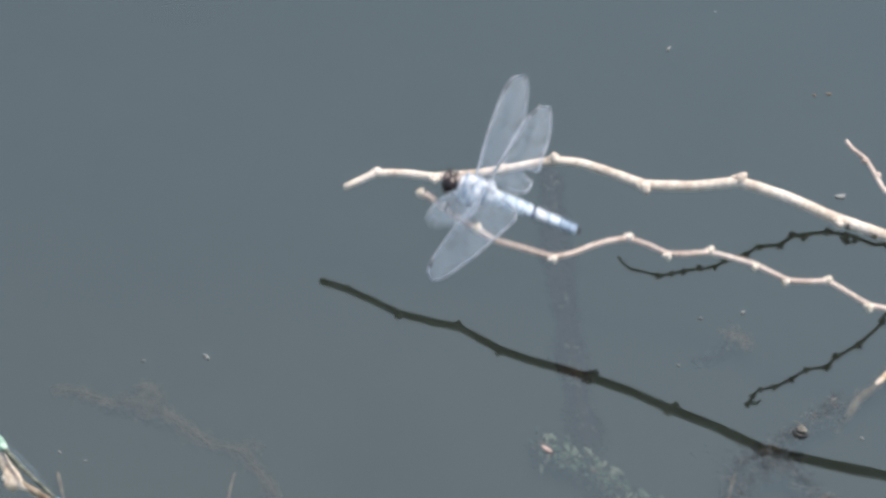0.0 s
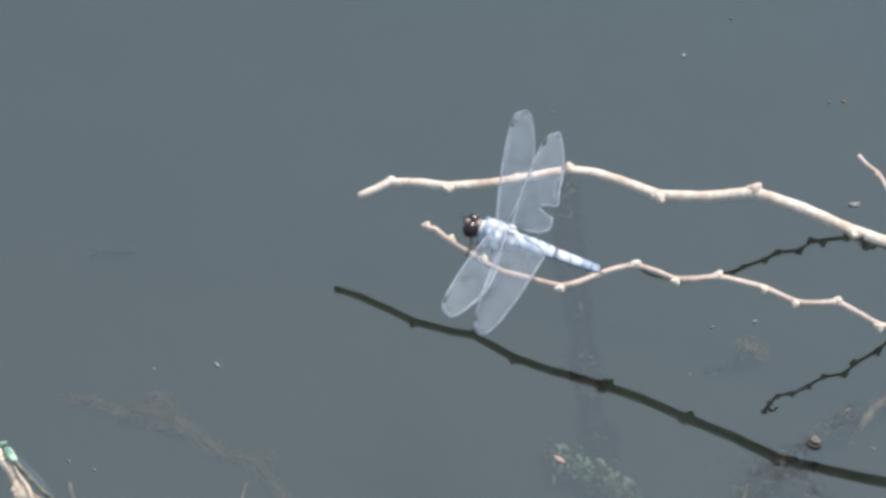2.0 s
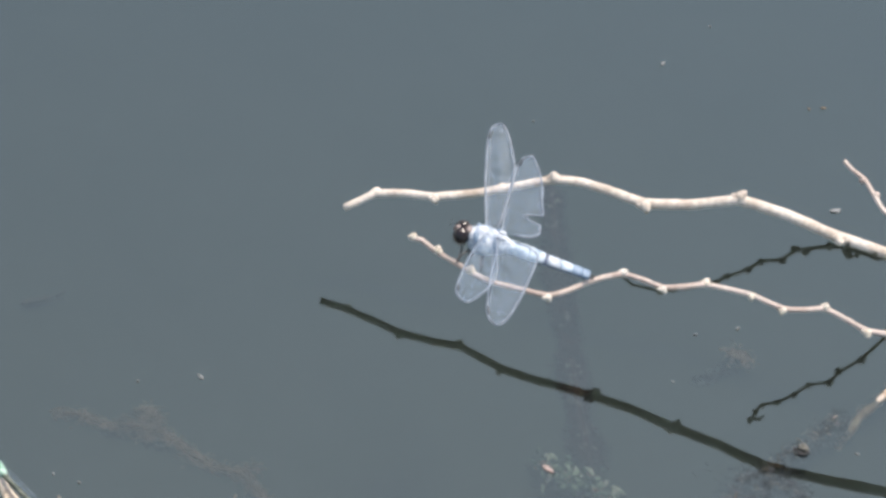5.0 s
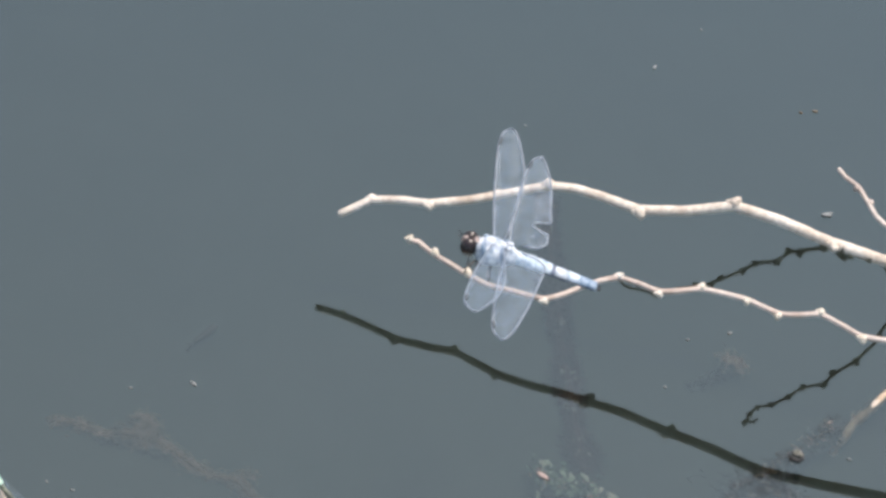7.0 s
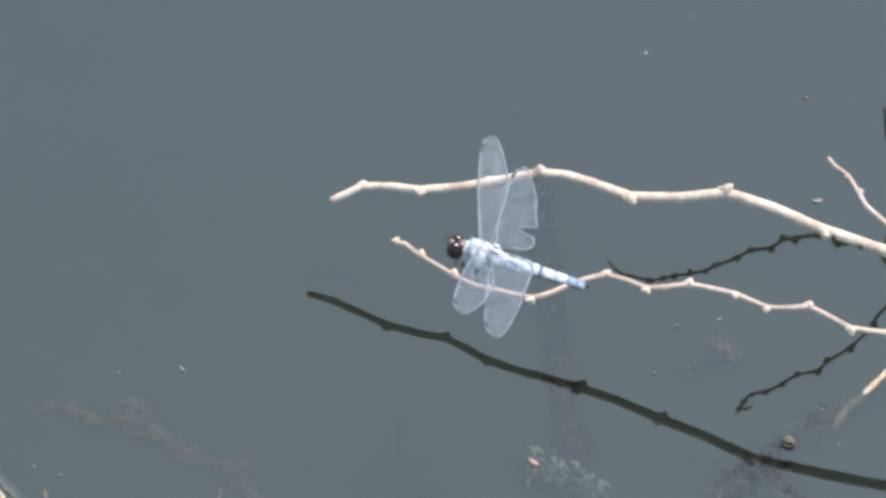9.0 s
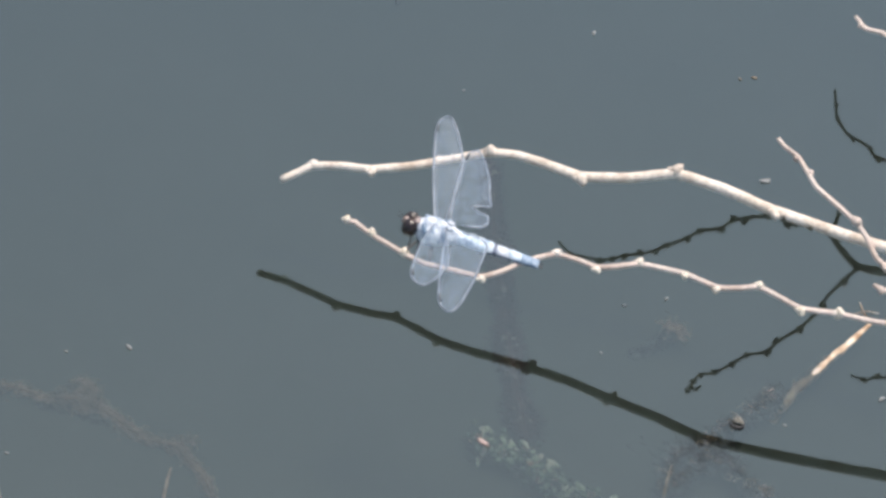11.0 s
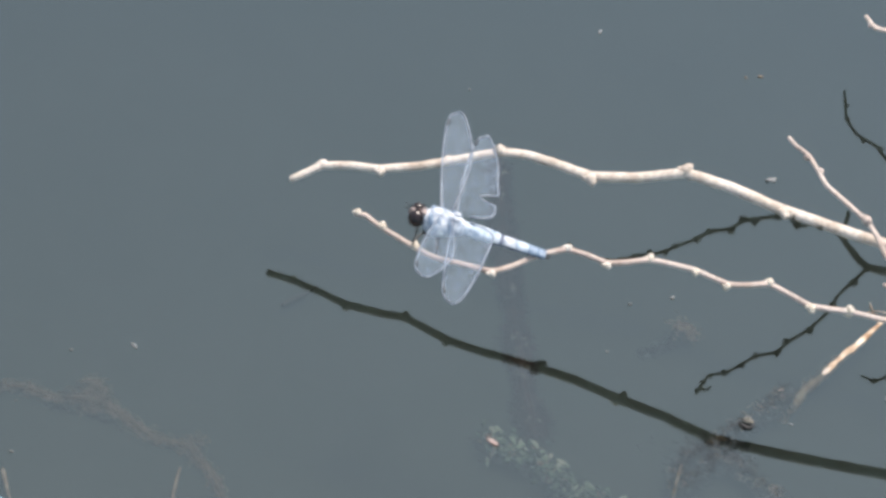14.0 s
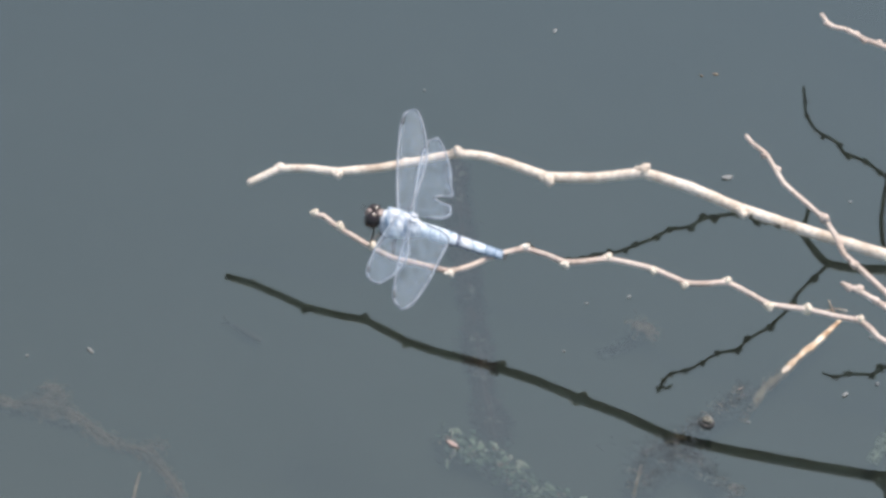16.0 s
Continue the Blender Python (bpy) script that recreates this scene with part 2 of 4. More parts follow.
def tube(bm, points, radius, step=0.003, seg=8, rough=0.08, cap=0.6, kink=0.0):
    """A round, slightly uneven rod; radius is a function of the fraction along it."""
    line = spline(points, step, kink)
    rings = []
    up = Vector((0.13, 0.21, 0.97))
    for i, (q, f) in enumerate(line):
        ahead = (line[min(i + 1, len(line) - 1)][0] - line[max(i - 1, 0)][0]).normalized()
        side = ahead.cross(up).normalized()
        up = side.cross(ahead).normalized()
        ring = []
        for k in range(seg):
            a = 2 * math.pi * k / seg
            w = side * math.cos(a) + up * math.sin(a)
            r = radius(f) * (1 + rough * noise.noise((q + w * 0.002) * 260) + 0.5 * rough * noise.noise((q + w * 0.004) * 90))
            ring.append(bm.verts.new(q + w * r))
        rings.append(ring)
    for a, b in zip(rings, rings[1:]):
        for k in range(seg):
            bm.faces.new((a[(k + 1) % seg], a[k], b[k], b[(k + 1) % seg]))
    for flip, ring, (q, f), (p, _) in ((False, rings[0], line[0], line[1]), (True, rings[-1], line[-1], line[-2])):
        tip = bm.verts.new(q + (q - p).normalized() * radius(f) * cap)
        for k in range(seg):
            a, c = ring[k], ring[(k + 1) % seg]
            bm.faces.new((c, a, tip) if flip else (a, c, tip))
    return bm


BALLS = {}


def ball(div):
    if div not in BALLS:
        t = bmesh.new()
        bmesh.ops.create_icosphere(t, subdivisions=div, radius=1.0)
        t.verts.index_update()
        BALLS[div] = ([v.co.copy() for v in t.verts], [[v.index for v in f.verts] for f in t.faces])
        t.free()
    return BALLS[div]


def blob(bm, place, size, turn=None, uneven=0.0, div=2):
    """An uneven, stretched ball."""
    m = Matrix.Translation(place) @ (turn.to_4x4() if turn else Matrix()) @ Matrix.Diagonal((*size, 1))
    points, faces = ball(div)
    got = [bm.verts.new(m @ (c * (1 + uneven * noise.noise(c * 1.7 + Vector(place) * 300)))) for c in points]
    for f in faces:
        bm.faces.new([got[k] for k in f])
    return bm


def mm(points, origin=(0, 0, 0)):
    return [Vector(p) * MM - Vector(origin) for p in points]


# ---- plan, in millimetres ----
UPPER = [(-40.0, -14.9, 21.7), (-31.1, -10.0, 27.0), (-21.4, -9.2, 29.6), (-12.1, -9.5, 31.6), (0.3, -6.2, 34.6), (8.8, -2.9, 36.8), (24.5, -0.2, 44.1), (33.8, 0.3,
    45.6), (44.6, -0.2, 45.4), (55.8, -1.0, 44.9), (70.9, 0.9, 48.0), (85.8, 3.2, 53.3), (102.4, 1.2, 53.9), (120.2, -3.2, 54.0), (141.9, -3.8, 52.6), (166.8, -3.4,
    50.7), (193.4, -2.0, 48.8), (239.0, 0.3, 35.0)]
LOWER = [(-15.6, -89.4, 78.0), (-12.2, -89.1, 78.1), (-7.5, -92.4, 78.3), (-1.2, -95.1, 78.5), (5.2, -98.1, 78.7), (12.5, -100.4, 79.0), (19.8, -100.3, 79.3), (30.4,
    -100.2, 79.7), (36.4, -95.6, 79.9), (41.8, -89.7, 80.2), (46.6, -85.3, 80.4), (52.2, -81.7, 80.6), (59.0, -82.1, 80.9), (65.4, -83.4, 81.1), (71.7, -80.7, 81.4),
    (78.5, -77.0, 81.6), (85.8, -76.6, 81.9), (93.5, -76.7, 82.2), (104.1, -79.3, 82.6), (110.7, -77.3, 82.8), (117.1, -74.5, 83.1), (124.4, -77.1, 83.4), (131.6,
    -79.8, 83.6), (143.9, -78.0, 84.1), (152.5, -77.9, 84.4), (160.7, -77.3, 84.8), (164.7, -80.0, 84.9), (169.3, -83.9, 85.1), (195.2, -87.4, 86.0)]
SIDE = [(113.4, -13.3, 94.0), (116.0, -16.3, 94.0), (121.0, -18.4, 93.0), (124.3, -23.7, 93.0), (128.6, -29.4, 92.0), (135.9, -34.0, 91.0), (143.7, -39.2, 90.0),
    (147.9, -44.0, 89.0), (152.1, -51.1, 88.0), (159.0, -55.7, 87.0), (166.9, -61.3, 86.0), (182.1, -73.9, 84.0), (206.6, -87.5, 80.0)]
SIDE_SHORT = [(153.1, -60.2, 84.0), (156.6, -61.1, 84.0), (160.8, -62.5, 84.0), (167.9, -65.9, 84.0), (182.2, -72.8, 83.0)]
TOP = [(128.2, 27.2, 118.0), (130.4, 24.3, 118.0), (131.8, 22.4, 118.0), (136.9, 22.7, 118.0), (140.0, 21.6, 118.0), (143.7, 21.3, 117.0), (150.8, 21.5, 116.0),
    (169.5, 19.7, 112.0), (199.7, 16.3, 100.0)]
HIGH_STEM = [(156.9, 201.7, 125.0), (162.2, 193.9, 125.0), (167.2, 187.7, 125.0), (171.3, 184.4, 125.0), (179.5, 184.9, 125.0), (194.0, 189.1, 125.0), (222.9, 187.7,
    125.0), (256.8, 174.8, 125.0)]
HIGH_A = [(156.9, 201.7, 125.0), (153.3, 199.4, 125.0), (143.2, 201.0, 125.0), (135.7, 199.7, 125.0), (128.5, 195.8, 125.0), (122.4, 191.8, 125.0), (117.9, 185.1,
    125.0), (110.8, 181.0, 125.0), (106.2, 174.9, 125.0), (101.5, 169.8, 125.0), (95.8, 163.7, 125.0), (91.0, 159.9, 125.0), (85.9, 157.3, 125.0), (81.2, 153.2, 125.0), (76.3, 150.5, 125.0), (69.9, 150.2, 125.0),
    (65.7, 149.9, 125.0), (61.9, 152.8, 125.0), (60.4, 154.8, 125.0)]
HIGH_B = [(171.4, 183.8, 125.0), (166.6, 173.9, 125.0), (161.9, 163.5, 125.0), (160.3, 155.5, 125.0), (154.0, 142.7, 125.0), (146.7, 132.1, 125.0), (143.8, 125.8,
    125.0), (136.9, 121.3, 125.0), (131.8, 114.2, 125.0), (126.7, 107.6, 125.0), (121.4, 104.7, 125.0), (119.3, 99.6, 125.0), (118.2, 95.2, 125.0)]
HIGH_HOOK = [(119.7, 96.4, 125.0), (121.4, 96.4, 125.0), (122.4, 98.6, 125.0)]
HIGH_C = [(151.1, 285.6, 129.0), (152.6, 276.8, 129.0), (153.9, 269.4, 129.0), (158.7, 262.1, 129.0), (167.0, 258.5, 129.0), (170.9, 253.2, 129.0), (178.9, 251.9,
    129.0), (185.3, 247.7, 129.0), (188.9, 245.7, 129.0), (188.7, 236.6, 129.0), (188.8, 223.3, 129.0), (190.7, 209.2, 129.0), (197.6, 189.0, 129.0), (212.7, 169.0,
    129.0)]
HIGH_D = [(177.0, 135.9, 135.0), (182.0, 135.5, 135.0), (187.0, 139.0, 135.0), (195.3, 141.7, 135.0), (200.7, 148.4, 135.0), (215.1, 160.4, 135.0), (237.9, 172.1, 135.0)]
POST = [(193.4, -2.0, 48.8), (197.7, -5.0, 50.0), (201.9, -8.9, 60.0), (207.7, -14.3, 75.0), (219.6, 7.4, 110.0)]
HIGH_E = [(139.8, 198.3, 125.0), (143.3, 196.8, 125.0), (146.6, 199.7, 125.0), (151.1, 200.6, 125.0)]
HIGH_SPUR = [(159.8, 201.5, 125.0), (160.5, 206.4, 125.0), (160.5, 212.3, 125.0)]
STICK = [(-135.2, -208.8, 64.0), (-122.8, -214.1, 61.0), (-117.5, -217.7, 59.5), (-112.4, -221.7, 58.0), (-109.1, -224.2, 56.0), (-104.3, -224.1, 54.0), (-99.0, -223.8,
    51.0), (-92.2, -222.2, 47.0), (-67.7, -215.9, 30.0), (-27.2, -151.7, -50.0)]
DAMSEL = [(-120.5, -212.9, 63.0), (-117.4, -216.6, 63.0), (-109.4, -224.0, 63.0), (-95.9, -233.8, 63.0), (-92.6, -235.7, 63.0)]
SUNK_BRANCH = [(-110.3, -114.0, -7.8), (-104.5, -112.7, -7.5), (-96.2, -114.0, -7.4), (-88.2, -111.7, -7.3), (-82.0, -110.4, -7.3), (-76.3, -111.9, -7.4), (-70.0,
    -114.9, -7.4), (-63.6, -118.5, -7.5), (-55.2, -120.2, -7.5), (-49.6, -120.0, -7.5), (-44.4, -124.7, -7.5), (-39.8, -128.5, -7.6), (-35.0, -135.0, -7.9), (-31.0,
    -141.0, -11.0)]
SUNK_FORK = [(-49.2, -130.5, -7.0), (-49.2, -138.0, -5.0), (-48.8, -146.0, -3.8), (-48.4, -154.0, -2.0)]
SUNK_KNOB = [(-83.0, -110.4, -7.3), (-84.2, -106.5, -7.0), (-84.0, -101.5, -7.0)]
STALK = [(-103.3, -152.5, -6.0), (-100.0, -161.2, -5.0), (-96.3, -170.3, -4.0)]
SUNK_BAND = [(20.9, 75.7, -13.0), (27.0, 48.2, -8.2), (33.1, 19.7, -7.4), (40.9, -9.4, -7.4), (50.6, -45.6, -7.4), (58.1, -70.0, -8.0), (64.3, -87.9, -15.0)]
REED = [(165.1, 17.4, -0.3), (162.6, 11.9, -0.4), (158.0, 2.7, -0.7), (153.1, -6.2, -0.9), (148.6, -15.5, -1.3), (143.9, -23.8, -2.0), (141.4, -30.1, -4.0), (138.2,
    -34.8, -9.0)]
WEED = [(45.5, -85.8, -1.4), (50.6, -86.5, -1.5), (57.1, -87.6, -1.7), (64.1, -89.5, -1.9), (70.3, -94.4, -2.2), (78.0, -97.8, -2.6), (85.8, -97.4, -4.0), (92.2,
    -94.3, -9.0)]
CLUMP = [(107.7, -87.7, -7.0), (107.8, -84.8, -4.5), (108.6, -75.4, -4.0), (109.8, -69.2, -3.8), (117.6, -64.1, -3.6), (124.1, -66.1, -3.8), (130.8, -70.9, -4.0),
    (137.3, -75.8, -4.5), (141.5, -76.4, -8.0)]
CLUMP_DIAGONAL = [(119.0, -66.2, -4.0), (115.0, -75.1, -4.3), (110.4, -84.9, -5.0), (108.7, -87.7, -8.0)]
CLUMP_BAND = [(118.9, -58.5, -4.0), (123.5, -50.5, -3.8), (129.2, -43.0, -3.6), (134.6, -33.5, -3.4), (139.6, -26.5, -3.4)]
CLUMP_STALK = [(107.6, -92.6, -3.5), (107.6, -84.2, -2.5), (108.0, -74.2, -2.8)]
SMUDGE = [(89.4, -20.0, -8.0), (94.9, -14.2, -6.0), (99.4, -8.4, -5.0), (103.9, -7.9, -6.0)]
SCRAP = [(182.8, -47.0, -1.0), (183.8, -43.4, -1.0), (185.0, -39.9, -1.0), (185.0, -36.3, -1.0), (186.5, -32.4, -1.0)]
SHELL = [(126.3, -48.8, 0.4)]
SPECKS = [(51.3, 126.1), (95.7, 0.8), (82.4, -7.6), (-72.2, -89.0), (-108.1, -149.4), (105.1, 122.5), (110.1, 125.2), (120.9, 72.7), (142.8, -44.4), (64.5, 153.1),
    (-91.4, -98.3), (78.1, -33.2), (12.1, 78.0), (178.6, 11.2), (173.2, -19.7), (164.4, 76.6), (-99.6, -150.2), (183.4, -10.7)]
DRIFT = [(-6.9, 0.2)]
FLY = [(11.8, -89.5, 83.5)]

# ---- pond ----
def pond():
    bm = bmesh.new()
    bmesh.ops.create_grid(bm, x_segments=8, y_segments=8, size=400)
    water = tagged(new("water", mesh_of("water", bm, WATER)), "grey-green still pond water mirroring the sky", "water", kind="structure")
    # opaque sheet added just below the surface in place of murky depth
    bm = bmesh.new()
    bmesh.ops.create_grid(bm, x_segments=1, y_segments=1, size=400)
    ob = part("murk_sheet", bm, MURK, water, "opaque olive sheet standing in for cloudy water")
    ob.location.z = -0.0085
    bm = bmesh.new()
    bmesh.ops.create_grid(bm, x_segments=60, y_segments=60, size=400)
    for v in bm.verts:
        v.co.z = 0.02 * noise.noise(v.co * 0.7)
    bed = tagged(new("ground", mesh_of("ground", bm, MUD)), "dark olive mud of the pond bed", "ground", kind="structure")
    bed.location.z = -0.22


# ---- dead shrub ----
BASE = Vector((0.335, 0.02, -0.2))


def buds(branch, points, radius, every, material, seed, grow=1.0):
    """Small swollen nodes along a twig: how far along, and the way that each one points."""
    rnd = random.Random(seed)
    n = len(points) - 1
    for i, *way in every:
        f = i / n
        j = min(int(i), n - 1)
        q = points[j].lerp(points[j + 1], i - j)
        ahead = (points[j + 1] - points[j]).normalized()
        up = Vector(way)
        up = (up - ahead * up.dot(ahead)).normalized()
        r = radius(f)
        bm = bmesh.new()
        turn = up.to_track_quat("Z", "Y").to_matrix()
        s = r * rnd.uniform(0.72, 0.95) * (grow(f) if callable(grow) else grow)
        blob(bm, q + up * r * 0.65, (s * 1.1, s * 1.1, s * rnd.uniform(0.9, 1.1)), turn, 0.4)
        blob(bm, q + up * (r * 0.7 + s * 0.6) + ahead * s * rnd.uniform(-0.5, 0.5), (s * 0.75, s * 0.7, s * 0.6), turn, 0.5)
        blob(bm, q + up * r * 0.5 - ahead * s * 0.9, (s * 0.8, s * 0.6, s * 0.5), turn, 0.4)
        blob(bm, q + up * r * 0.1, (r * 1.1, r * 1.1, r * 1.1), turn, 0.2)
        part("bud", bm, material, branch)


def turns(*places):
    """Nodes that point to one side and the other in turn, level with the water."""
    return [(p, 0.3, (1 if k % 2 else -1) * 0.9, -0.2 + 0.4 * (k % 3)) for k, p in enumerate(places)]


def shrub():
    root = thing("dead_shrub", BASE, "leafless dead shrub standing in pond water", "shrub")
    def rod(name, pts, r0, r1, mat, label, bud_at=(), seed=1, power=1.0, grow=1.0, end=True, bud_mat=None):
        p = mm(pts, Vector(pts[-1]) * MM)
        rad = lambda f: r0 + (r1 - r0) * f ** power
        bm = bmesh.new()
        tube(bm, p, rad, 0.0025, 10, 0.12, kink=0.7)
        ob = part(name, bm, mat, root, label)
        ob.location = Vector(pts[-1]) * MM - BASE
        buds(ob, p, rad, bud_at, bud_mat or mat, seed, grow)
        return ob
    rod("branch", UPPER, 0.00127, 0.00214, BARK, "pale bleached bare branch", ((1, 0, 0.95, 0.1), (3, 0, -0.95, 0), (5, 0, 0.9, -0.2), (6, 0, 0.1, 0.98), (9, 0, -0.9, -0.2), (9.1, 0, 0.6, -0.7),
        (11, 0, 0.3, 0.9), (11.1, 0, 0.6, -0.7), (13, 0, -0.95, 0.05)), 3, 1.35, lambda f: 1.25 if f < 0.2 else 1.5 - 0.3 * f)
    side = rod("side_twig", SIDE, 0.00070, 0.00105, BARK_PINK, "thin pinkish grey twig", turns(2, 3.2, 6, 7.4, 8.6), 4, grow=1.9, bud_mat=BARK_PINK)
    rod("side_twig", SIDE_SHORT, 0.0007, 0.0012, BARK_PINK, "thin pinkish grey twig", turns(0.8, 1.5, 2.6), 5, grow=1.6, bud_mat=BARK_PINK)
    rod("side_twig", TOP, 0.00066, 0.0010, BARK_PINK, "thin pinkish grey twig", turns(1.2, 2, 3.3, 4.2, 5, 5.7), 6, grow=1.3, bud_mat=BARK_PINK)
    rod("high_branch", HIGH_STEM, 0.0011, 0.0022, BARK_PINK, "pale overhanging branch", turns(3), 7, bud_mat=BARK_PINK)
    rod("high_twig", HIGH_A, 0.00085, 0.00046, BARK_PINK, "pale knobbly overhanging twig", turns(2.2, 3.1, 4.4, 5, 6, 7, 8, 9.3, 10, 11, 12.2, 13, 14), 8, grow=2.4, bud_mat=BARK_PINK)
    rod("high_twig", HIGH_B, 0.00075, 0.00046, BARK_PINK, "pale knobbly overhanging twig", turns(1, 2.6, 4, 5, 6, 7, 8, 9, 10, 11, 11.6, 12), 9, grow=2.5, bud_mat=BARK_PINK)
    rod("high_twig", HIGH_C, 0.00052, 0.0010, BARK_PINK, "pale knobbly overhanging twig", turns(1, 2, 3.4, 4.3, 5.2, 6.1, 7.2, 8), 10, grow=2.0, bud_mat=BARK_PINK)
    rod("high_twig", HIGH_D, 0.00045, 0.0009, BARK_PINK, "pale knobbly overhanging twig", turns(1, 2, 3, 3.6), 11, grow=2.4, bud_mat=BARK_PINK)
    rod("high_twig", HIGH_E, 0.00045, 0.00055, BARK_PINK, "pale knobbly overhanging twig", turns(0.6, 1, 1.6, 2), 13, grow=2.4, bud_mat=BARK_PINK)
    rod("high_twig", HIGH_HOOK, 0.0004, 0.00055, BARK_PINK, "pale hooked twig end", turns(0.4, 1.2), 15, grow=1.6, bud_mat=BARK_PINK)
    rod("high_twig", HIGH_SPUR, 0.0010, 0.0007, BARK_PINK, "pale short spur", turns(1.6), 12, bud_mat=BARK_PINK)
    bm = bmesh.new()
    tube(bm, [(0, 0, 0), (-0.004, 0.006, 0.1), (-0.03, 0.0, 0.2), (-0.045, 0.03, 0.262), (-0.06, 0.1, 0.3), (-0.07, 0.16, 0.325)],
         lambda f: 0.011 - 0.007 * f, 0.006, 12)
    part("trunk", bm, BARK, root, "weathered grey trunk")
    for pts, r in (([UPPER[-1], (300, 5, 20)], 0.0042), ([SIDE[-1], (265, -40, 60), (315, 15, 10)], 0.0022), ([SIDE_SHORT[-1], (230, -50, 60), (310, 10, 0)], 0.0016),
                   ([TOP[-1], (250, 20, 60), (305, 20, 15)], 0.0022), ([HIGH_C[-1], (240, 170, 127), (265, 178, 125)], 0.0018), (POST, 0.0036), ([HIGH_D[-1], (252, 178, 130), (265, 180, 125)], 0.0016)):
        bm = bmesh.new()
        tube(bm, mm(pts, BASE), lambda f: r, 0.006, 8)
        part("limb", bm, BARK, root, "weathered grey limb")
    # dark stains on the underside of the branch
    p = mm(UPPER, BASE)
    for a, b in ((0.14, 0.30), (0.42, 0.62)):
        bm = bmesh.new()
        way = p[14] - p[13]
        low = Vector((0, -0.0003, -0.00025))
        tube(bm, [p[13] + way * a + low, p[13] + way * (a + b) / 2 + low, p[13] + way * b + low], lambda f: 0.0019 + 0.0002 * math.sin(f * 9), 0.002, 9, 0.3)
        part("bark_stain", bm, BARK_DARK, root, "dark stained bark")
    # the perch springs on its base
    pivot = Vector(LOWER[-1]) * MM
    p = mm(LOWER, pivot)
    rad = lambda f: 0.00088 + 0.00006 * f
    bm = bmesh.new()
    tube(bm, p, rad, 0.002, 10, 0.12, kink=0.5)
    perch = part("perch_twig", bm, BARK_PINK, root, "thin pale pinkish twig under the dragonfly")
    perch.location = pivot - BASE
    buds(perch, p, rad, ((0.2, 0, 0.3, 0.9), (2.2, 0, 0.5, 0.8), (4, 0, 0.6, 0.7), (7, 0, -0.8, -0.5), (11, 0, 0.4, 0.9), (13, 0, -0.8, -0.4), (15, 0, 0.6, 0.8), (17, 0, -0.9, 0.1), (18, 0, -0.8, -0.5), (20, 0, 0.4, 0.9), (22, 0, -0.8, -0.4), (23, 0, 0.1, -0.9), (23, 0, 0.3, 0.9), (25, 0, 0.4, 0.9)), BUD, 14, 1.6)
    bm = bmesh.new()
    tube(bm, mm([LOWER[-1], (245, -60, 60), (312, 12, 0)], BASE), lambda f: 0.0017 + 0.001 * f, 0.006, 8)
    part("limb", bm, BARK, root, "weathered grey limb")
    return perch, side


# ---- dragonfly ----
def wing_shape(hind, torn):
    """Front and rear edge, in metres, at the fraction u of the span."""
    TIP = 0.0032
    def end(u):
        return math.sqrt(max(0.0, 1 - max(0, (u - 0.80) / 0.20) ** 2.3))
    def front(u):
        f = 0.0006 + 0.0008 * math.sin(math.pi * min(u / 0.9, 1))
        return (f + TIP) * end(u) - TIP
    def rear(u):
        if hind:
            r = 0.0042 + 0.0082 * math.sqrt(max(0, 1 - (1 - u / 0.12) ** 2)) if u < 0.12 else 0.0124 - 0.0044 * (u - 0.12) / 0.7
        else:
            r = 0.0026 + 0.0042 * min(1, u / 0.42) ** 0.9 if u < 0.42 else 0.0068 + 0.0006 * math.sin((u - 0.42) / 0.4 * math.pi)
        r = (r * (1 - 0.18 * max(0, (u - 0.6) / 0.4)) - TIP) * end(u) + TIP
        if torn:
            r += 0.0010 * math.exp(-((u - 0.34) / 0.10) ** 2) + 0.0010 * math.exp(-((u - 0.68) / 0.2) ** 2)
            r -= 0.0060 * math.exp(-((u - 0.262) / 0.045) ** 4)
            r -= 0.0008 * max(0, (u - 0.45) / 0.55)
        return r
    return front, rear


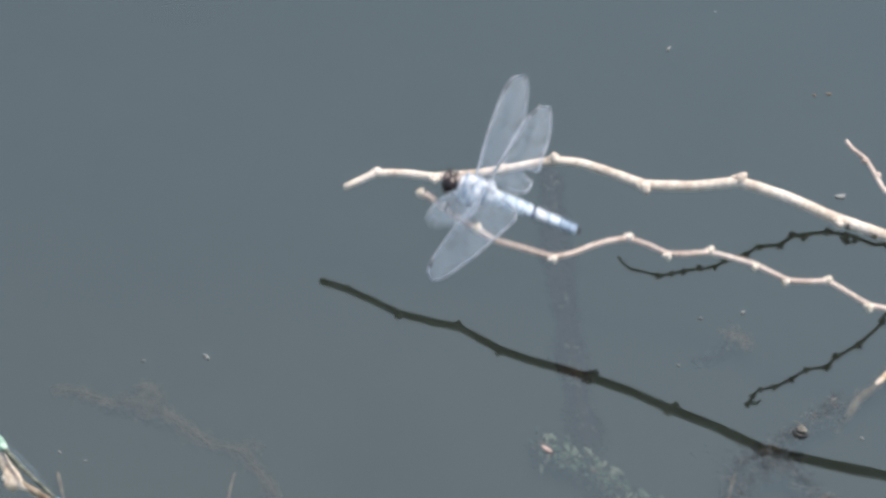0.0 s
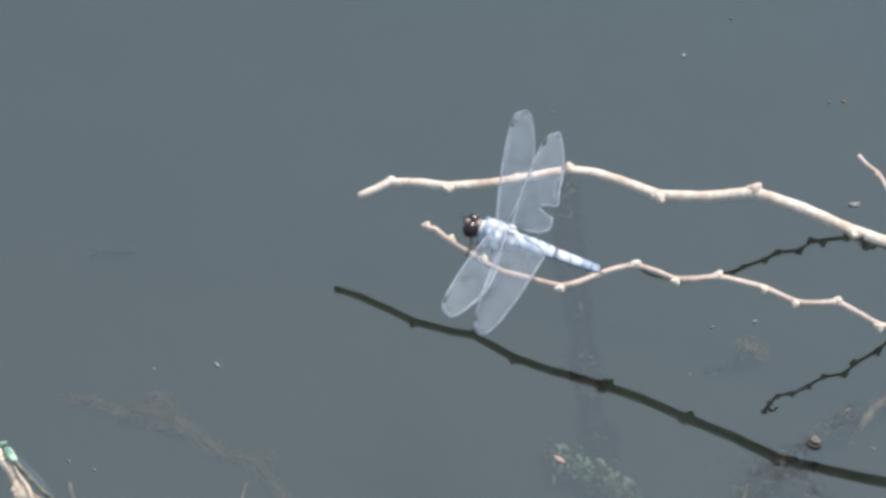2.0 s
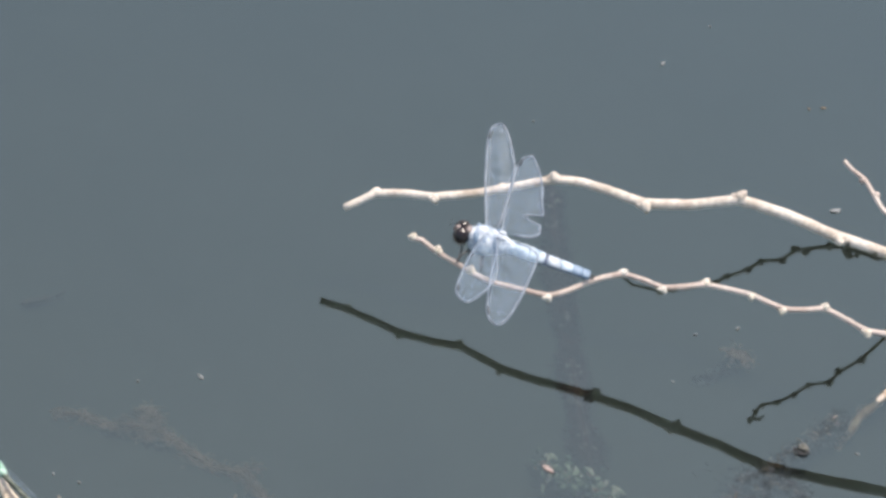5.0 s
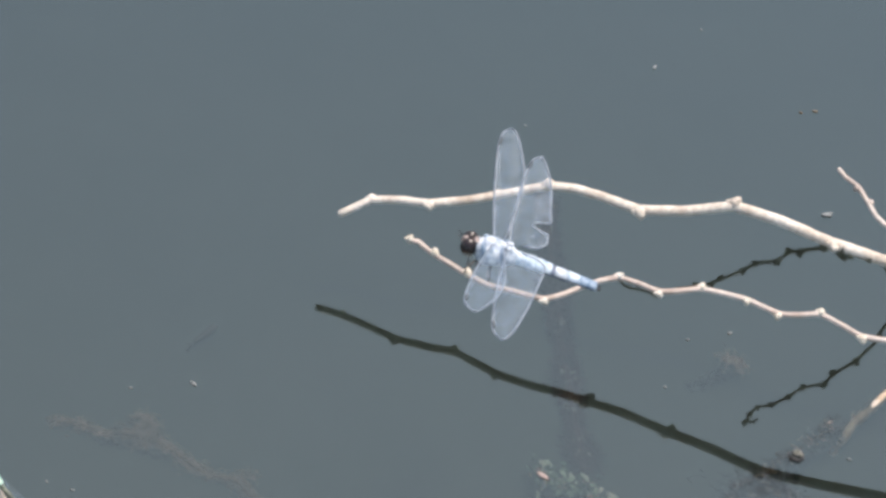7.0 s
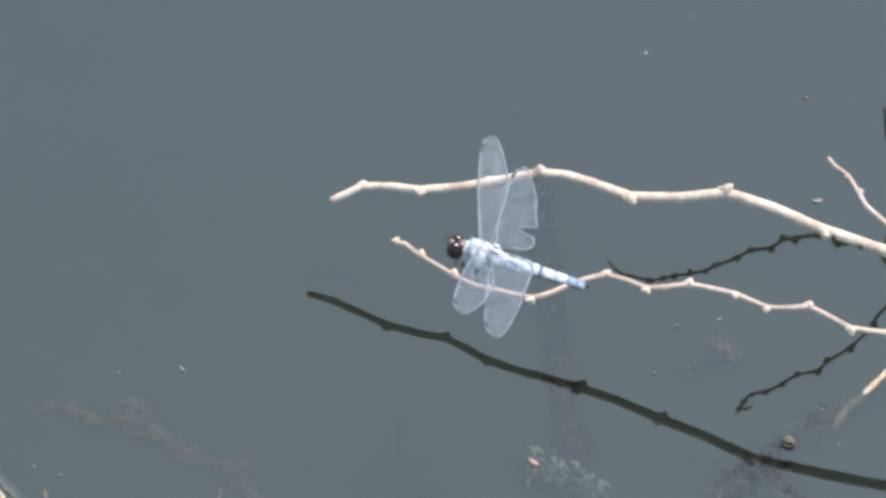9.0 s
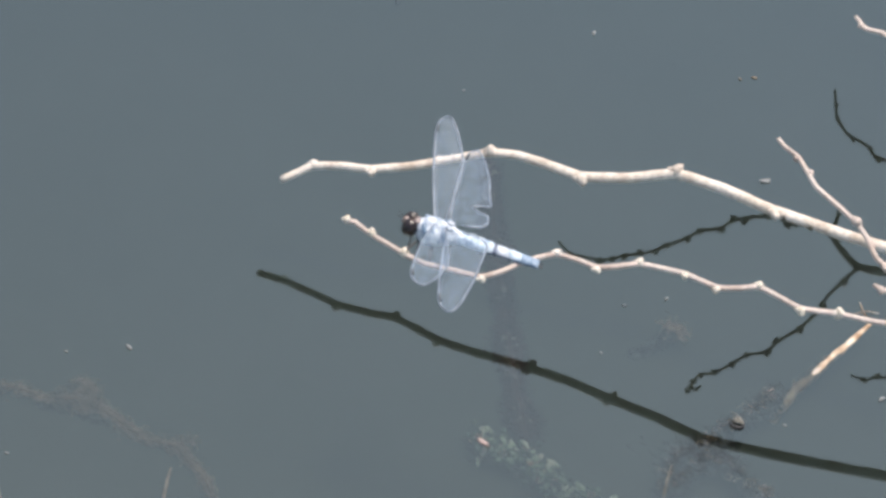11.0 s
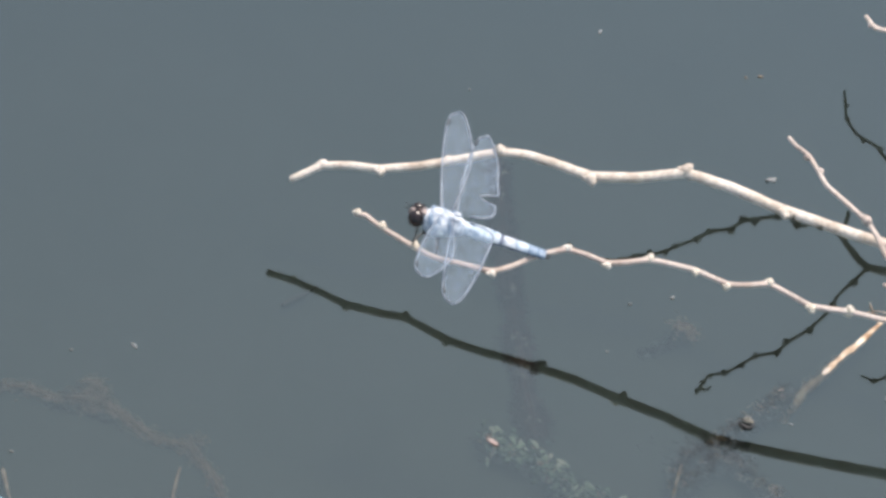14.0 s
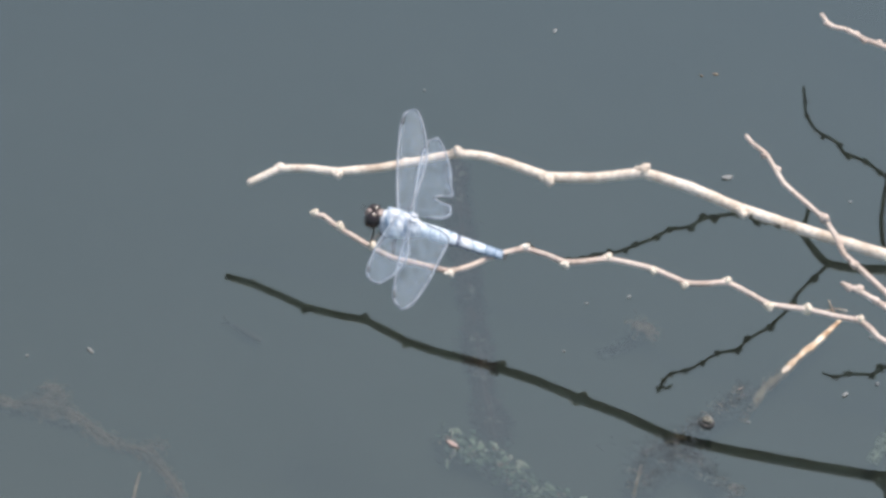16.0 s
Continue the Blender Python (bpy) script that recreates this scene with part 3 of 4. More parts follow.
def wing(name, span, side, hind, torn, root, hinge, chord=1.0):
    front, rear = wing_shape(hind, torn)
    nu, nv = 56, 8
    def at(u, v):
        x = front(u) - (front(u) + rear(u) * chord) * v
        z = 0.0006 * math.sin(v * 9) * (1 - u) + 0.0008 * math.sin(u * math.pi) * (1 - v)
        return Vector((x, side * span * u, z))
    bm = bmesh.new()
    grid = [[bm.verts.new(at(i / nu, j / nv)) for j in range(nv + 1)] for i in range(nu + 1)]
    for i in range(nu):
        for j in range(nv):
            bm.faces.new((grid[i][j], grid[i + 1][j], grid[i + 1][j + 1], grid[i][j + 1]))
    ob = part(name, bm, MEMBRANE, root, "clear veined wing with a torn rear edge" if torn else "clear veined wing")
    ob.location = hinge
    veins = bmesh.new()
    def line(pts, r):
        tube(veins, pts, lambda f: r, 0.004, 4, 0.0, 0.2)
    line([at(u / 24, 0.0) for u in range(25)], 0.00034)
    line([at(u / 40, 1.0) for u in range(41)], 0.00034)
    line([at(u / 16, 0.11) for u in range(15)], 0.00006)
    rnd = random.Random(name + str(side))
    for v0, v1, top in ((0.2, 0.3, 0.95), (0.3, 0.55, 0.92), (0.42, 0.8, 0.8), (0.6, 0.98, 0.62), (0.75, 0.98, 0.35)):
        line([at(u / 14 * top, v0 + (v1 - v0) * (u / 14) ** 1.3) for u in range(15)], 0.00002)
    for k in range(70):
        u, v = rnd.uniform(0.03, 0.95), rnd.uniform(0.02, 0.8)
        line([at(u, v), at(min(u + 0.012, 1), v + 0.09), at(u + rnd.uniform(-0.01, 0.02), min(v + 0.18, 1))], 0.000022)
    part("vein_network", veins, VEIN, ob, "pale wing veins")
    spot = bmesh.new()
    tube(spot, [at(0.835, 0.05) + Vector((0, 0, 0.0002)), at(0.865, 0.05) + Vector((0, 0, 0.0002)), at(0.9, 0.06) + Vector((0, 0, 0.0002))], lambda f: 0.0005, 0.001, 6, 0.0)
    part("wing_spot", spot, STIGMA, ob, "dark spot near the wing tip")
    return ob


def dragonfly():
    root = thing("dragonfly", Vector(FLY[0]) * MM, "pale blue dragonfly with clear wings perched on a twig", "dragonfly")
    # thorax
    bm = bmesh.new()
    blob(bm, (0.0008, 0, -0.0012), (0.0062, 0.0050, 0.0050), None, 0.12, 3)
    blob(bm, (-0.0035, 0, -0.0008), (0.0050, 0.0036, 0.0037), None, 0.12, 3)
    blob(bm, (0.0046, 0, -0.0006), (0.0030, 0.0029, 0.0031), None, 0.08, 3)
    part("thorax", bm, PALE_BAND, root, "chalky pale blue thorax")
    for k, (x, lean) in enumerate(((0.0030, 0.0010), (0.0002, 0.0012), (-0.0030, 0.0006))):
        for side in (1, -1):
            bm = bmesh.new()
            tube(bm, [(x + lean, side * 0.0018, 0.0029), (x, side * 0.0037, 0.0008), (x - lean, side * 0.0041, -0.0020)], lambda f: 0.0006 + 0.0003 * math.sin(f * 5), 0.0006, 8, 0.6)
            part("thorax_plate", bm, GREY_BAND, root, "grey blue thorax plate")
    for y in (0.0012, -0.0012):
        for x in (0.0006, -0.0042):
            bm = bmesh.new()
            blob(bm, (x, y, 0.0030), (0.0014, 0.0008, 0.0006), None, 0.1, 2)
            part("wing_root", bm, PALE_BAND, root)
    # head
    bm = bmesh.new()
    blob(bm, (0.0076, 0, -0.0008), (0.0022, 0.0032, 0.0026), None, 0.04, 3)
    blob(bm, (0.0072, 0, -0.0006), (0.0016, 0.0011, 0.0011), None, 0.04, 2)
    head = part("head", bm, FACE, root, "brownish head")
    for s in (1, -1):
        bm = bmesh.new()
        blob(bm, (0.0081, s * 0.0018, -0.0004), (0.0027, 0.0025, 0.0031), None, 0.0, 3)
        part("eye", bm, EYE_MAT, head, "glossy dark compound eye")
        bm = bmesh.new()
        tube(bm, [(0.0108, s * 0.0006, 0.0014), (0.0118, s * 0.0009, 0.0022), (0.0126, s * 0.0011, 0.0024)], lambda f: 0.00012, 0.0006, 5, 0)
        part("antenna", bm, BLACK, head)
    bm = bmesh.new()
    blob(bm, (0.0062, 0.0004, 0.0022), (0.0010, 0.0017, 0.0007), None, 0.1, 2)
    part("neck_plate", bm, FACE, head, "brownish pink back of the head")
    bm = bmesh.new()
    blob(bm, (0.0097, 0, 0.0002), (0.0014, 0.0012, 0.0018), None, 0.05, 2)
    part("face", bm, FACE, head, "pale brown face")
    # abdomen, ten segments that narrow towards the tail
    x0, length = -0.0056, 0.0288
    cuts = [0, 0.06, 0.16, 0.28, 0.39, 0.47, 0.51, 0.66, 0.80, 0.91, 1.0]
    mats = [PRUINE, PRUINE, PRUINE, PRUINE, PRUINE, SLATE, PALE_BAND, PRUINE, GREY_BAND, GREY_BAND]
    def girth(f):
        return 0.0022 + 0.0003 * math.sin(min(f / 0.5, 1) * math.pi) - 0.0006 * max(0, (f - 0.25) / 0.75) ** 0.9
    def sag(f):
        return -0.0004 - 0.0026 * f
    for k in range(10):
        a, b = cuts[k], cuts[k + 1]
        bm = bmesh.new()
        n, seg = 5, 14
        rings = []
        for i in range(n + 1):
            f = a + (b - a) * i / n
            swell = 1 + 0.03 * math.sin(math.pi * i / n) - (0.05 if i in (0, n) else 0)
            g = girth(f) * swell
            rings.append([bm.verts.new((x0 - length * f, g * math.cos(t) * 1.05, sag(f) + g * math.sin(t) * 0.85)) for t in (2 * math.pi * q / seg for q in range(seg))])
        for r, s in zip(rings, rings[1:]):
            for q in range(seg):
                bm.faces.new((r[q], r[(q + 1) % seg], s[(q + 1) % seg], s[q]))
        bm.faces.new(rings[0])
        bm.faces.new(rings[-1])
        bmesh.ops.recalc_face_normals(bm, faces=bm.faces)
        for f in bm.faces:
            c = f.calc_center_median()
            f.material_index = 1 if c.z - sag((x0 - c.x) / length) < (-0.0003 if k > 3 else -0.0006) else 0
        seg_ob = part("abdomen_segment", bm, mats[k], root, {SLATE: "slate blue dark abdomen segment", GREY_BAND: "grey blue abdomen segment", PALE_BAND: "mottled pale abdomen segment"}.get(mats[k], "pale blue abdomen segment"))
        seg_ob.data.materials.append(SLATE if k > 3 else GREY_BAND)
    for s in (1, -1):
        bm = bmesh.new()
        tube(bm, [(-0.0340, s * 0.0005, -0.0030), (-0.0350, s * 0.0007, -0.0032), (-0.0358, s * 0.0007, -0.0034)], lambda f: 0.00042 - 0.00016 * f, 0.0006, 6, 0)
        part("cercus", bm, BLACK, root, "black tail appendage")
    # legs reach forwards and down to the twig
    for s in (1, -1):
        for k, (x, foot) in enumerate(((0.0040, (0.0070, -0.0054)), (0.0018, (0.0040, -0.0062)), (-0.0008, (-0.0010, -0.0068)))):
            bm = bmesh.new()
            fx, fz = foot
            fy = 0.0082 + 0.0008 * s
            tube(bm, [(x, s * 0.0022, -0.0038), ((x + fx) / 2 + 0.001, s * 0.0042 + 0.002, -0.0046), (fx, fy, fz * 0.8), (fx + 0.0004, fy, fz)], lambda f: 0.00038 - 0.0002 * f, 0.001, 6, 0)
            part("leg", bm, BLACK, root, "thin black leg")
    wings = {
        "RF": wing("forewing", 0.0393, -1, False, False, root, (0.0006, -0.0016, 0.0030), 1.1),
        "RH": wing("hindwing", 0.0358, -1, True, True, root, (-0.0044, -0.0016, 0.0028), 0.89),
        "LF": wing("forewing", 0.0385, 1, False, False, root, (0.0006, 0.0016, 0.0030), 1.2),
        "LH": wing("hindwing", 0.0365, 1, True, False, root, (-0.0044, 0.0016, 0.0028)),
    }
    return root, wings


# ---- stick with a green damselfly ----
def stick():
    p = mm(STICK)
    base = p[-1].copy()
    ob = thing("dead_stick", base, "pale dead stick rising out of the pond", "stick")
    q = [v - base for v in p]
    rad = lambda f: 0.00185 - 0.0010 * max(0, min(1, (f - 0.42) / 0.1)) + 0.0012 * max(0, f - 0.6)
    bm = bmesh.new()
    tube(bm, q, rad, 0.0012, 12, 0.35)
    body = part("stem", bm, BARK_STAINED, ob, "pale bleached stem")
    bm = bmesh.new()
    tube(bm, [v + Vector((0.0002, 0.0003, 0.0004)) for v in q[3:]], lambda f: 0.0009 + 0.0006 * f, 0.0012, 10, 0.5)
    part("bark_strip", bm, STRIP, ob, "dark brown strip of bark")
    buds(body, q, rad, ((3.3, -0.8, -0.5, 0.1), (3.6, -0.8, -0.5, 0.1), (3.8, -0.7, -0.6, 0.0)), BARK_STAINED, 21, 1.5)


def damselfly():
    p = mm(DAMSEL)
    o = p[1].copy()
    root = thing("damselfly", o, "small metallic teal damselfly on a dead stick", "damselfly")
    q = [v - o for v in p]
    ahead = (q[0] - q[1]).normalized()
    turn = ahead.to_track_quat("X", "Z").to_matrix()
    bm = bmesh.new()
    blob(bm, q[1], (0.0034, 0.0014, 0.0016), turn, 0.2, 3)
    part("thorax", bm, TEAL, root, "shiny teal thorax")
    bm = bmesh.new()
    blob(bm, q[0], (0.0008, 0.0010, 0.0009), turn, 0.05, 3)
    head = part("head", bm, TEAL, root)
    for s in (1, -1):
        bm = bmesh.new()
        blob(bm, q[0] + turn @ Vector((0.0001, s * 0.0008, 0.0003)), (0.0005, 0.0005, 0.0006), turn, 0, 2)
        part("eye", bm, TEAL, head, "pale teal eye")
    bm = bmesh.new()
    tube(bm, [q[3], q[3].lerp(q[4], 0.5), q[4]], lambda f: 0.0008 - 0.0001 * f, 0.001, 8, 0.05)
    part("tail_tip", bm, BLUE_TIP, root, "bright sky blue tail tip")
    bm = bmesh.new()
    tube(bm, [q[1] - ahead * 0.003, q[2], q[3]], lambda f: 0.0008 - 0.0002 * f, 0.0015, 8, 0.05)
    part("abdomen", bm, TEAL_DARK, root, "slender dark green abdomen")
    for s in (1, -1):
        bm = bmesh.new()
        w = turn @ Vector((0, s * 1, 0.3))
        back = (q[3] - q[1]) * 0.8
        a = [bm.verts.new(q[1] + turn @ Vector((0, 0, 0.0016)) + back * t + w * (0.0003 + 0.0006 * math.sin(math.pi * min(1, t * 0.9 + 0.05)))) for t in (0, 0.2, 0.4, 0.6, 0.8, 1.0)]
        b = [bm.verts.new(q[1] + turn @ Vector((0, 0, 0.0018)) + back * t + w * 0.0004) for t in (0, 0.2, 0.4, 0.6, 0.8, 1.0)]
        for i in range(5):
            bm.faces.new((a[i], a[i + 1], b[i + 1], b[i]))
        part("wing", bm, MEMBRANE, root, "folded clear wing")
    for s in (1, -1):
        for k in range(3):
            bm = bmesh.new()
            c = q[1] + ahead * (0.002 - 0.0018 * k)
            tube(bm, [c, c + turn @ Vector((0.001, s * 0.0022, -0.001)), c + turn @ Vector((0.0012, s * 0.002, -0.005))], lambda f: 0.0001, 0.001, 5, 0)
            part("leg", bm, BLACK, root)


# ---- under the water ----
def sunk():
    rnd = random.Random(5)
    def fibres(bm, centre, spread, count, size, reach):
        """A soft mass of thin, short, crooked fibres, denser in the middle."""
        wide, deep, high = spread if isinstance(spread, tuple) else (spread, spread, 0.0008)
        for _ in range(count):
            c = Vector(centre) + Vector((rnd.gauss(0, wide), rnd.gauss(0, deep), rnd.gauss(0, high)))
            a = rnd.uniform(0, 6.3)
            k = size * rnd.uniform(0.5, 1.4)
            d = Vector((math.cos(a), math.sin(a), rnd.uniform(-0.1, 0.1))) * reach * rnd.uniform(0.3, 1.0)
            e = Vector((-d.y, d.x, 0)) * rnd.uniform(-0.5, 0.5)
            ends = (c - d * 0.5, c + e, c + d * 0.5)
            side = Vector((-d.y, d.x, 0)).normalized()
            rings = [[bm.verts.new(p + side * k * w * math.cos(q) + Vector((0, 0, k * w * math.sin(q)))) for q in (1.57, 3.67, 5.76)] for p, w in zip(ends, (0.5, 1.0, 0.3))]
            for r, t in zip(rings, rings[1:]):
                for j in range(3):
                    bm.faces.new((r[j], r[(j + 1) % 3], t[(j + 1) % 3], t[j]))
    def furred(bm, line, spread, count, size, reach, shift=(0, 0, 0)):
        for q, f in line:
            fibres(bm, q + Vector(shift), spread, count, size, reach)
    # branch on the bottom with clinging algae
    p = mm(SUNK_BRANCH)
    base = p[-1]
    root = thing("sunken_branch", base, "brown waterlogged branch under cloudy water", "branch")
    bm = bmesh.new()
    tube(bm, [v - base for v in p], lambda f: 0.0007 + 0.0002 * math.sin(f * 31), 0.002, 8, 0.6)
    part("stem", bm, SUNK_BARK, root)
    bm = bmesh.new()
    tube(bm, [v - base for v in mm(SUNK_FORK)], lambda f: 0.0004 + 0.0003 * f, 0.003, 8, 0.2)
    part("fork", bm, TANGLE_PALE, root, "pale side shoot")
    bm = bmesh.new()
    line = spline([v - base for v in p], 0.0016)
    furred(bm, line, (0.0012, 0.0012, 0.0004), 44, 0.0002, 0.0026)
    for q, f in line[::3]:
        k = rnd.uniform(0.2, 1.6)
        fibres(bm, q, (0.0016 * k, 0.0016 * k, 0.0004), int(40 * k), 0.0002, 0.0024)
    for q, f in spline([v - base for v in mm(SUNK_KNOB)], 0.0018):
        fibres(bm, q + Vector((0.0012, -0.003, 0)), (0.0030 - 0.001 * f, 0.0020, 0.0005), 210, 0.00018, 0.0034)
    fibres(bm, p[9] - base + Vector((0.003, 0.003, 0)), (0.0022, 0.0022, 0.0004), 120, 0.00015, 0.003)
    tagged(part("algae", bm, WEED_BROWN, root, "brown clinging algae"), kind="stuff")
    bm = bmesh.new()
    fibres(bm, p[5] - base + Vector((-0.002, -0.004, -0.0004)), (0.0026, 0.0014, 0.0003), 150, 0.00018, 0.003)
    fibres(bm, p[2] - base + Vector((0.004, -0.003, -0.0004)), (0.0026, 0.0010, 0.0003), 90, 0.00018, 0.003)
    tagged(part("dark_algae", bm, TANGLE, root, "dark grey clinging algae"), kind="stuff")
    # two thin stalks beside the dead stick
    p = mm(STALK)
    root = thing("thin_stalk", p[0], "thin faded stalk under cloudy water", "plant stem")
    bm = bmesh.new()
    tube(bm, [v - p[0] for v in p], lambda f: 0.0006 + 0.0002 * math.sin(f * 7), 0.002, 7, 0.3)
    part("stem", bm, TANGLE_PALE, root)
    bm = bmesh.new()
    fibres(bm, p[2] - p[0] + Vector((0.009, 0.004, 0)), (0.0022, 0.0006, 0.0003), 70, 0.00018, 0.003)
    tagged(part("leaf_litter", bm, TANGLE_PALE, root, "faded shreds of leaf"), kind="stuff")
    # long red brown band of fibres round a thin core, far down
    p = mm(SUNK_BAND)
    root = thing("sunken_reed", p[-1], "red brown stem-shaped band under water", "plant stem")
    bm = bmesh.new()
    tube(bm, [v - p[-1] for v in p], lambda f: 0.0012 + 0.0003 * math.sin(f * 11), 0.004, 10, 0.5)
    part("stem", bm, RED_BROWN, root)
    line = spline([v - p[-1] for v in p], 0.0022)
    bm = bmesh.new()
    for q, f in line:
        k = 0.75 + 0.6 * noise.noise(q * 60)
        fibres(bm, q, (0.0024 * k, 0.0022, 0.0004), int(330 * k), 0.00028, 0.0036)
    tagged(part("silt", bm, RED_BROWN, root, "red brown band of loose fibres"), kind="stuff")
    bm = bmesh.new()
    for q, f in line[::2]:
        if noise.noise(q * 90 + Vector((3, 1, 0))) > 0.05:
            fibres(bm, q + Vector((rnd.gauss(0, 0.001), 0, 0.0008)), 0.0014, 9, 0.00018, 0.003)
    tagged(part("algae", bm, WEED_BROWN, root, "brown tufts of algae"), kind="stuff")
    # reed that dips under
    p = mm(REED)
    root = thing("reed_stalk", p[-1], "orange tan dead reed dipping under water", "reed")
    bm = bmesh.new()
    tube(bm, [v - p[-1] for v in p], lambda f: 0.0005 + 0.00095 * math.sin(min(f * 1.8, 1) * math.pi * 0.5) + 0.0001 * math.sin(f * 40), 0.001, 10, 0.35)
    part("stalk", bm, REED_TAN, root)
    bm = bmesh.new()
    for q, f in spline([v - p[-1] for v in p[3:]], 0.0018):
        fibres(bm, q + Vector((-0.0004, 0.0003, 0.0)), (0.0009, 0.0009, 0.0002), 14, 0.00016, 0.003)
    tagged(part("algae", bm, TANGLE_PALE, root, "tan clinging algae"), kind="stuff")
    bm = bmesh.new()
    a = p[1] - p[-1]
    tube(bm, [a + Vector((0.002, 0.004, 0.0008)), a + Vector((-0.001, 0.0075, 0.0008)), a + Vector((-0.003, 0.012, 0.001))], lambda f: 0.00014, 0.002, 5, 0.1)
    tube(bm, [a + Vector((-0.004, 0.006, 0.001)), a + Vector((0.000, 0.0085, 0.0012)), a + Vector((0.004, 0.009, 0.001))], lambda f: 0.00012, 0.002, 5, 0.1)
    part("shoot", bm, REED_TAN, root)
    # whorled pondweed
    p = mm(WEED)
    root = thing("pondweed", p[-1], "green whorled pondweed just under the surface", "water plant")
    bm = bmesh.new()
    tube(bm, [v - p[-1] + Vector((0, 0, -0.0012)) for v in p], lambda f: 0.0006, 0.003, 6, 0.1)
    part("stem", bm, SCRAP_GREEN, root)
    line = spline([v - p[-1] for v in p], 0.0019)
    for i, (q, f) in enumerate(line):
        ahead = (line[min(i + 1, len(line) - 1)][0] - line[max(i - 1, 0)][0]).normalized()
        n1 = ahead.orthogonal().normalized()
        n2 = ahead.cross(n1)
        for k in range(16):
            a = 2 * math.pi * rnd.random()
            out = Vector((math.cos(a), math.sin(a), 0))
            long = rnd.uniform(0.0024, 0.0050)
            bm = bmesh.new()
            start = q + Vector((rnd.gauss(0, 0.0022), rnd.gauss(0, 0.0024), rnd.uniform(-0.0035, 0.0003)))
            tip = start + out * long + Vector((0, 0, rnd.uniform(-0.002, 0.0004)))
            w = Vector((-out.y, out.x, rnd.uniform(-0.5, 0.5))) * rnd.uniform(0.0006, 0.0013)
            mid = start.lerp(tip, rnd.uniform(0.4, 0.65)) + Vector((0, 0, rnd.uniform(0, 0.0009)))
            v = [bm.verts.new(x) for x in (start - w * 0.4, start + w * 0.4, mid + w, tip, mid - w)]
            t = [bm.verts.new(x.co + Vector((0, 0, 0.0003))) for x in v]
            bm.faces.new(v[::-1])
            bm.faces.new(t)
            for e in range(5):
                bm.faces.new((v[e], v[(e + 1) % 5], t[(e + 1) % 5], t[e]))
            part("leaf", bm, WEED_GREEN, root)
    bm = bmesh.new()
    for q, f in line:
        fibres(bm, q + Vector((0, -0.001, -0.0030)), (0.0030, 0.0026, 0.0006), 60, 0.0002, 0.0045)
    tagged(part("algae", bm, TANGLE, root, "dark silted algae"), kind="stuff")
    bm = bmesh.new()
    for q, f in line[1:-6]:
        if noise.noise(q * 130) > -0.05:
            fibres(bm, q + Vector((rnd.gauss(0, 0.0016), rnd.gauss(0, 0.0016), -0.0006)), (0.0011, 0.0011, 0.0002), 16, 0.00026, 0.0026)
    tagged(part("pale_shreds", bm, TANGLE_PALE, root, "pale silted shreds"), kind="stuff")
    bm = bmesh.new()
    blob(bm, p[0] - p[-1] + Vector((0.0006, -0.0034, 0.0016)), (0.0024, 0.0010, 0.0005), Euler((0, 0, -0.5)).to_matrix(), 0.3, 2)
    part("bract", bm, BRACT, root, "pinkish pale floating bract")
    # tangle at the foot of the reed
    p = mm(CLUMP)
    root = thing("weed_tangle", p[0], "murky tangle of silted water weed", "water plant")
    lines = [spline([v - p[0] for v in mm(x)], 0.0016) for x in (CLUMP, CLUMP_DIAGONAL, CLUMP_BAND)]
    bm = bmesh.new()
    for line, wide, n in zip(lines, (0.0017, 0.0012, 0.0021), (80, 46, 90)):
        for q, f in line:
            k = 0.85 + 0.7 * noise.noise(q * 110)
            fibres(bm, q, (wide * k, wide * k, 0.0004), int(n * k), 0.0002, 0.0042)
    fibres(bm, p[4] - p[0] + Vector((-0.002, -0.003, 0)), (0.0058, 0.0026, 0.0005), 420, 0.0002, 0.005)
    fibres(bm, p[4] - p[0] + Vector((0.003, 0.004, 0)), (0.0050, 0.0020, 0.0005), 200, 0.0002, 0.005)
    tagged(part("algae", bm, TANGLE, root, "dark grey silted algae"), kind="stuff")
    # what reaches the surface
    bm = bmesh.new()
    for line, wide, n in zip(lines, (0.0021, 0.0014, 0.0024), (8, 6, 9)):
        for q, f in line[1:-2]:
            k = max(0.1, 0.85 + 1.1 * noise.noise(q * 120 + Vector((5, 2, 0))))
            at = Vector((q.x, q.y, 0.0004 - p[0].z))
            fibres(bm, at, (wide * k, wide * k, 0.0001), int(n * k), 0.00006, 0.0044)
    fibres(bm, Vector((p[4].x - p[0].x, p[4].y - p[0].y - 0.003, 0.0004 - p[0].z)), (0.0062, 0.0030, 0.0001), 90, 0.00006, 0.005)
    tagged(part("surface_algae", bm, TANGLE, root, "dark algae matted at the surface"), kind="stuff")
    bm = bmesh.new()
    for line, every in zip(lines, (3, 4, 2)):
        for q, f in line[::every]:
            k = rnd.uniform(0.2, 1.5)
            fibres(bm, q + Vector((rnd.gauss(-0.001, 0.0014), rnd.gauss(0.0012, 0.0014), 0.0010)), 0.0010 * k, int(14 * k), 0.00019, 0.003)
    fibres(bm, p[7] - p[0] + Vector((0.003, 0.003, 0.001)), (0.0014, 0.0012, 0.0003), 60, 0.00019, 0.003)
    tagged(part("pale_strands", bm, TANGLE_PALE, root, "tan silted weed strands"), kind="stuff")
    bm = bmesh.new()
    tube(bm, [v - p[0] for v in mm(CLUMP_STALK)], lambda f: 0.0008 - 0.0004 * f, 0.002, 7, 0.3)
    part("stem", bm, SMUDGE_MAT, root, "pinkish brown upright stem")
    p = mm(SMUDGE)
    root = thing("drifting_weed", p[0], "brown scrap of weed under water", "water plant")
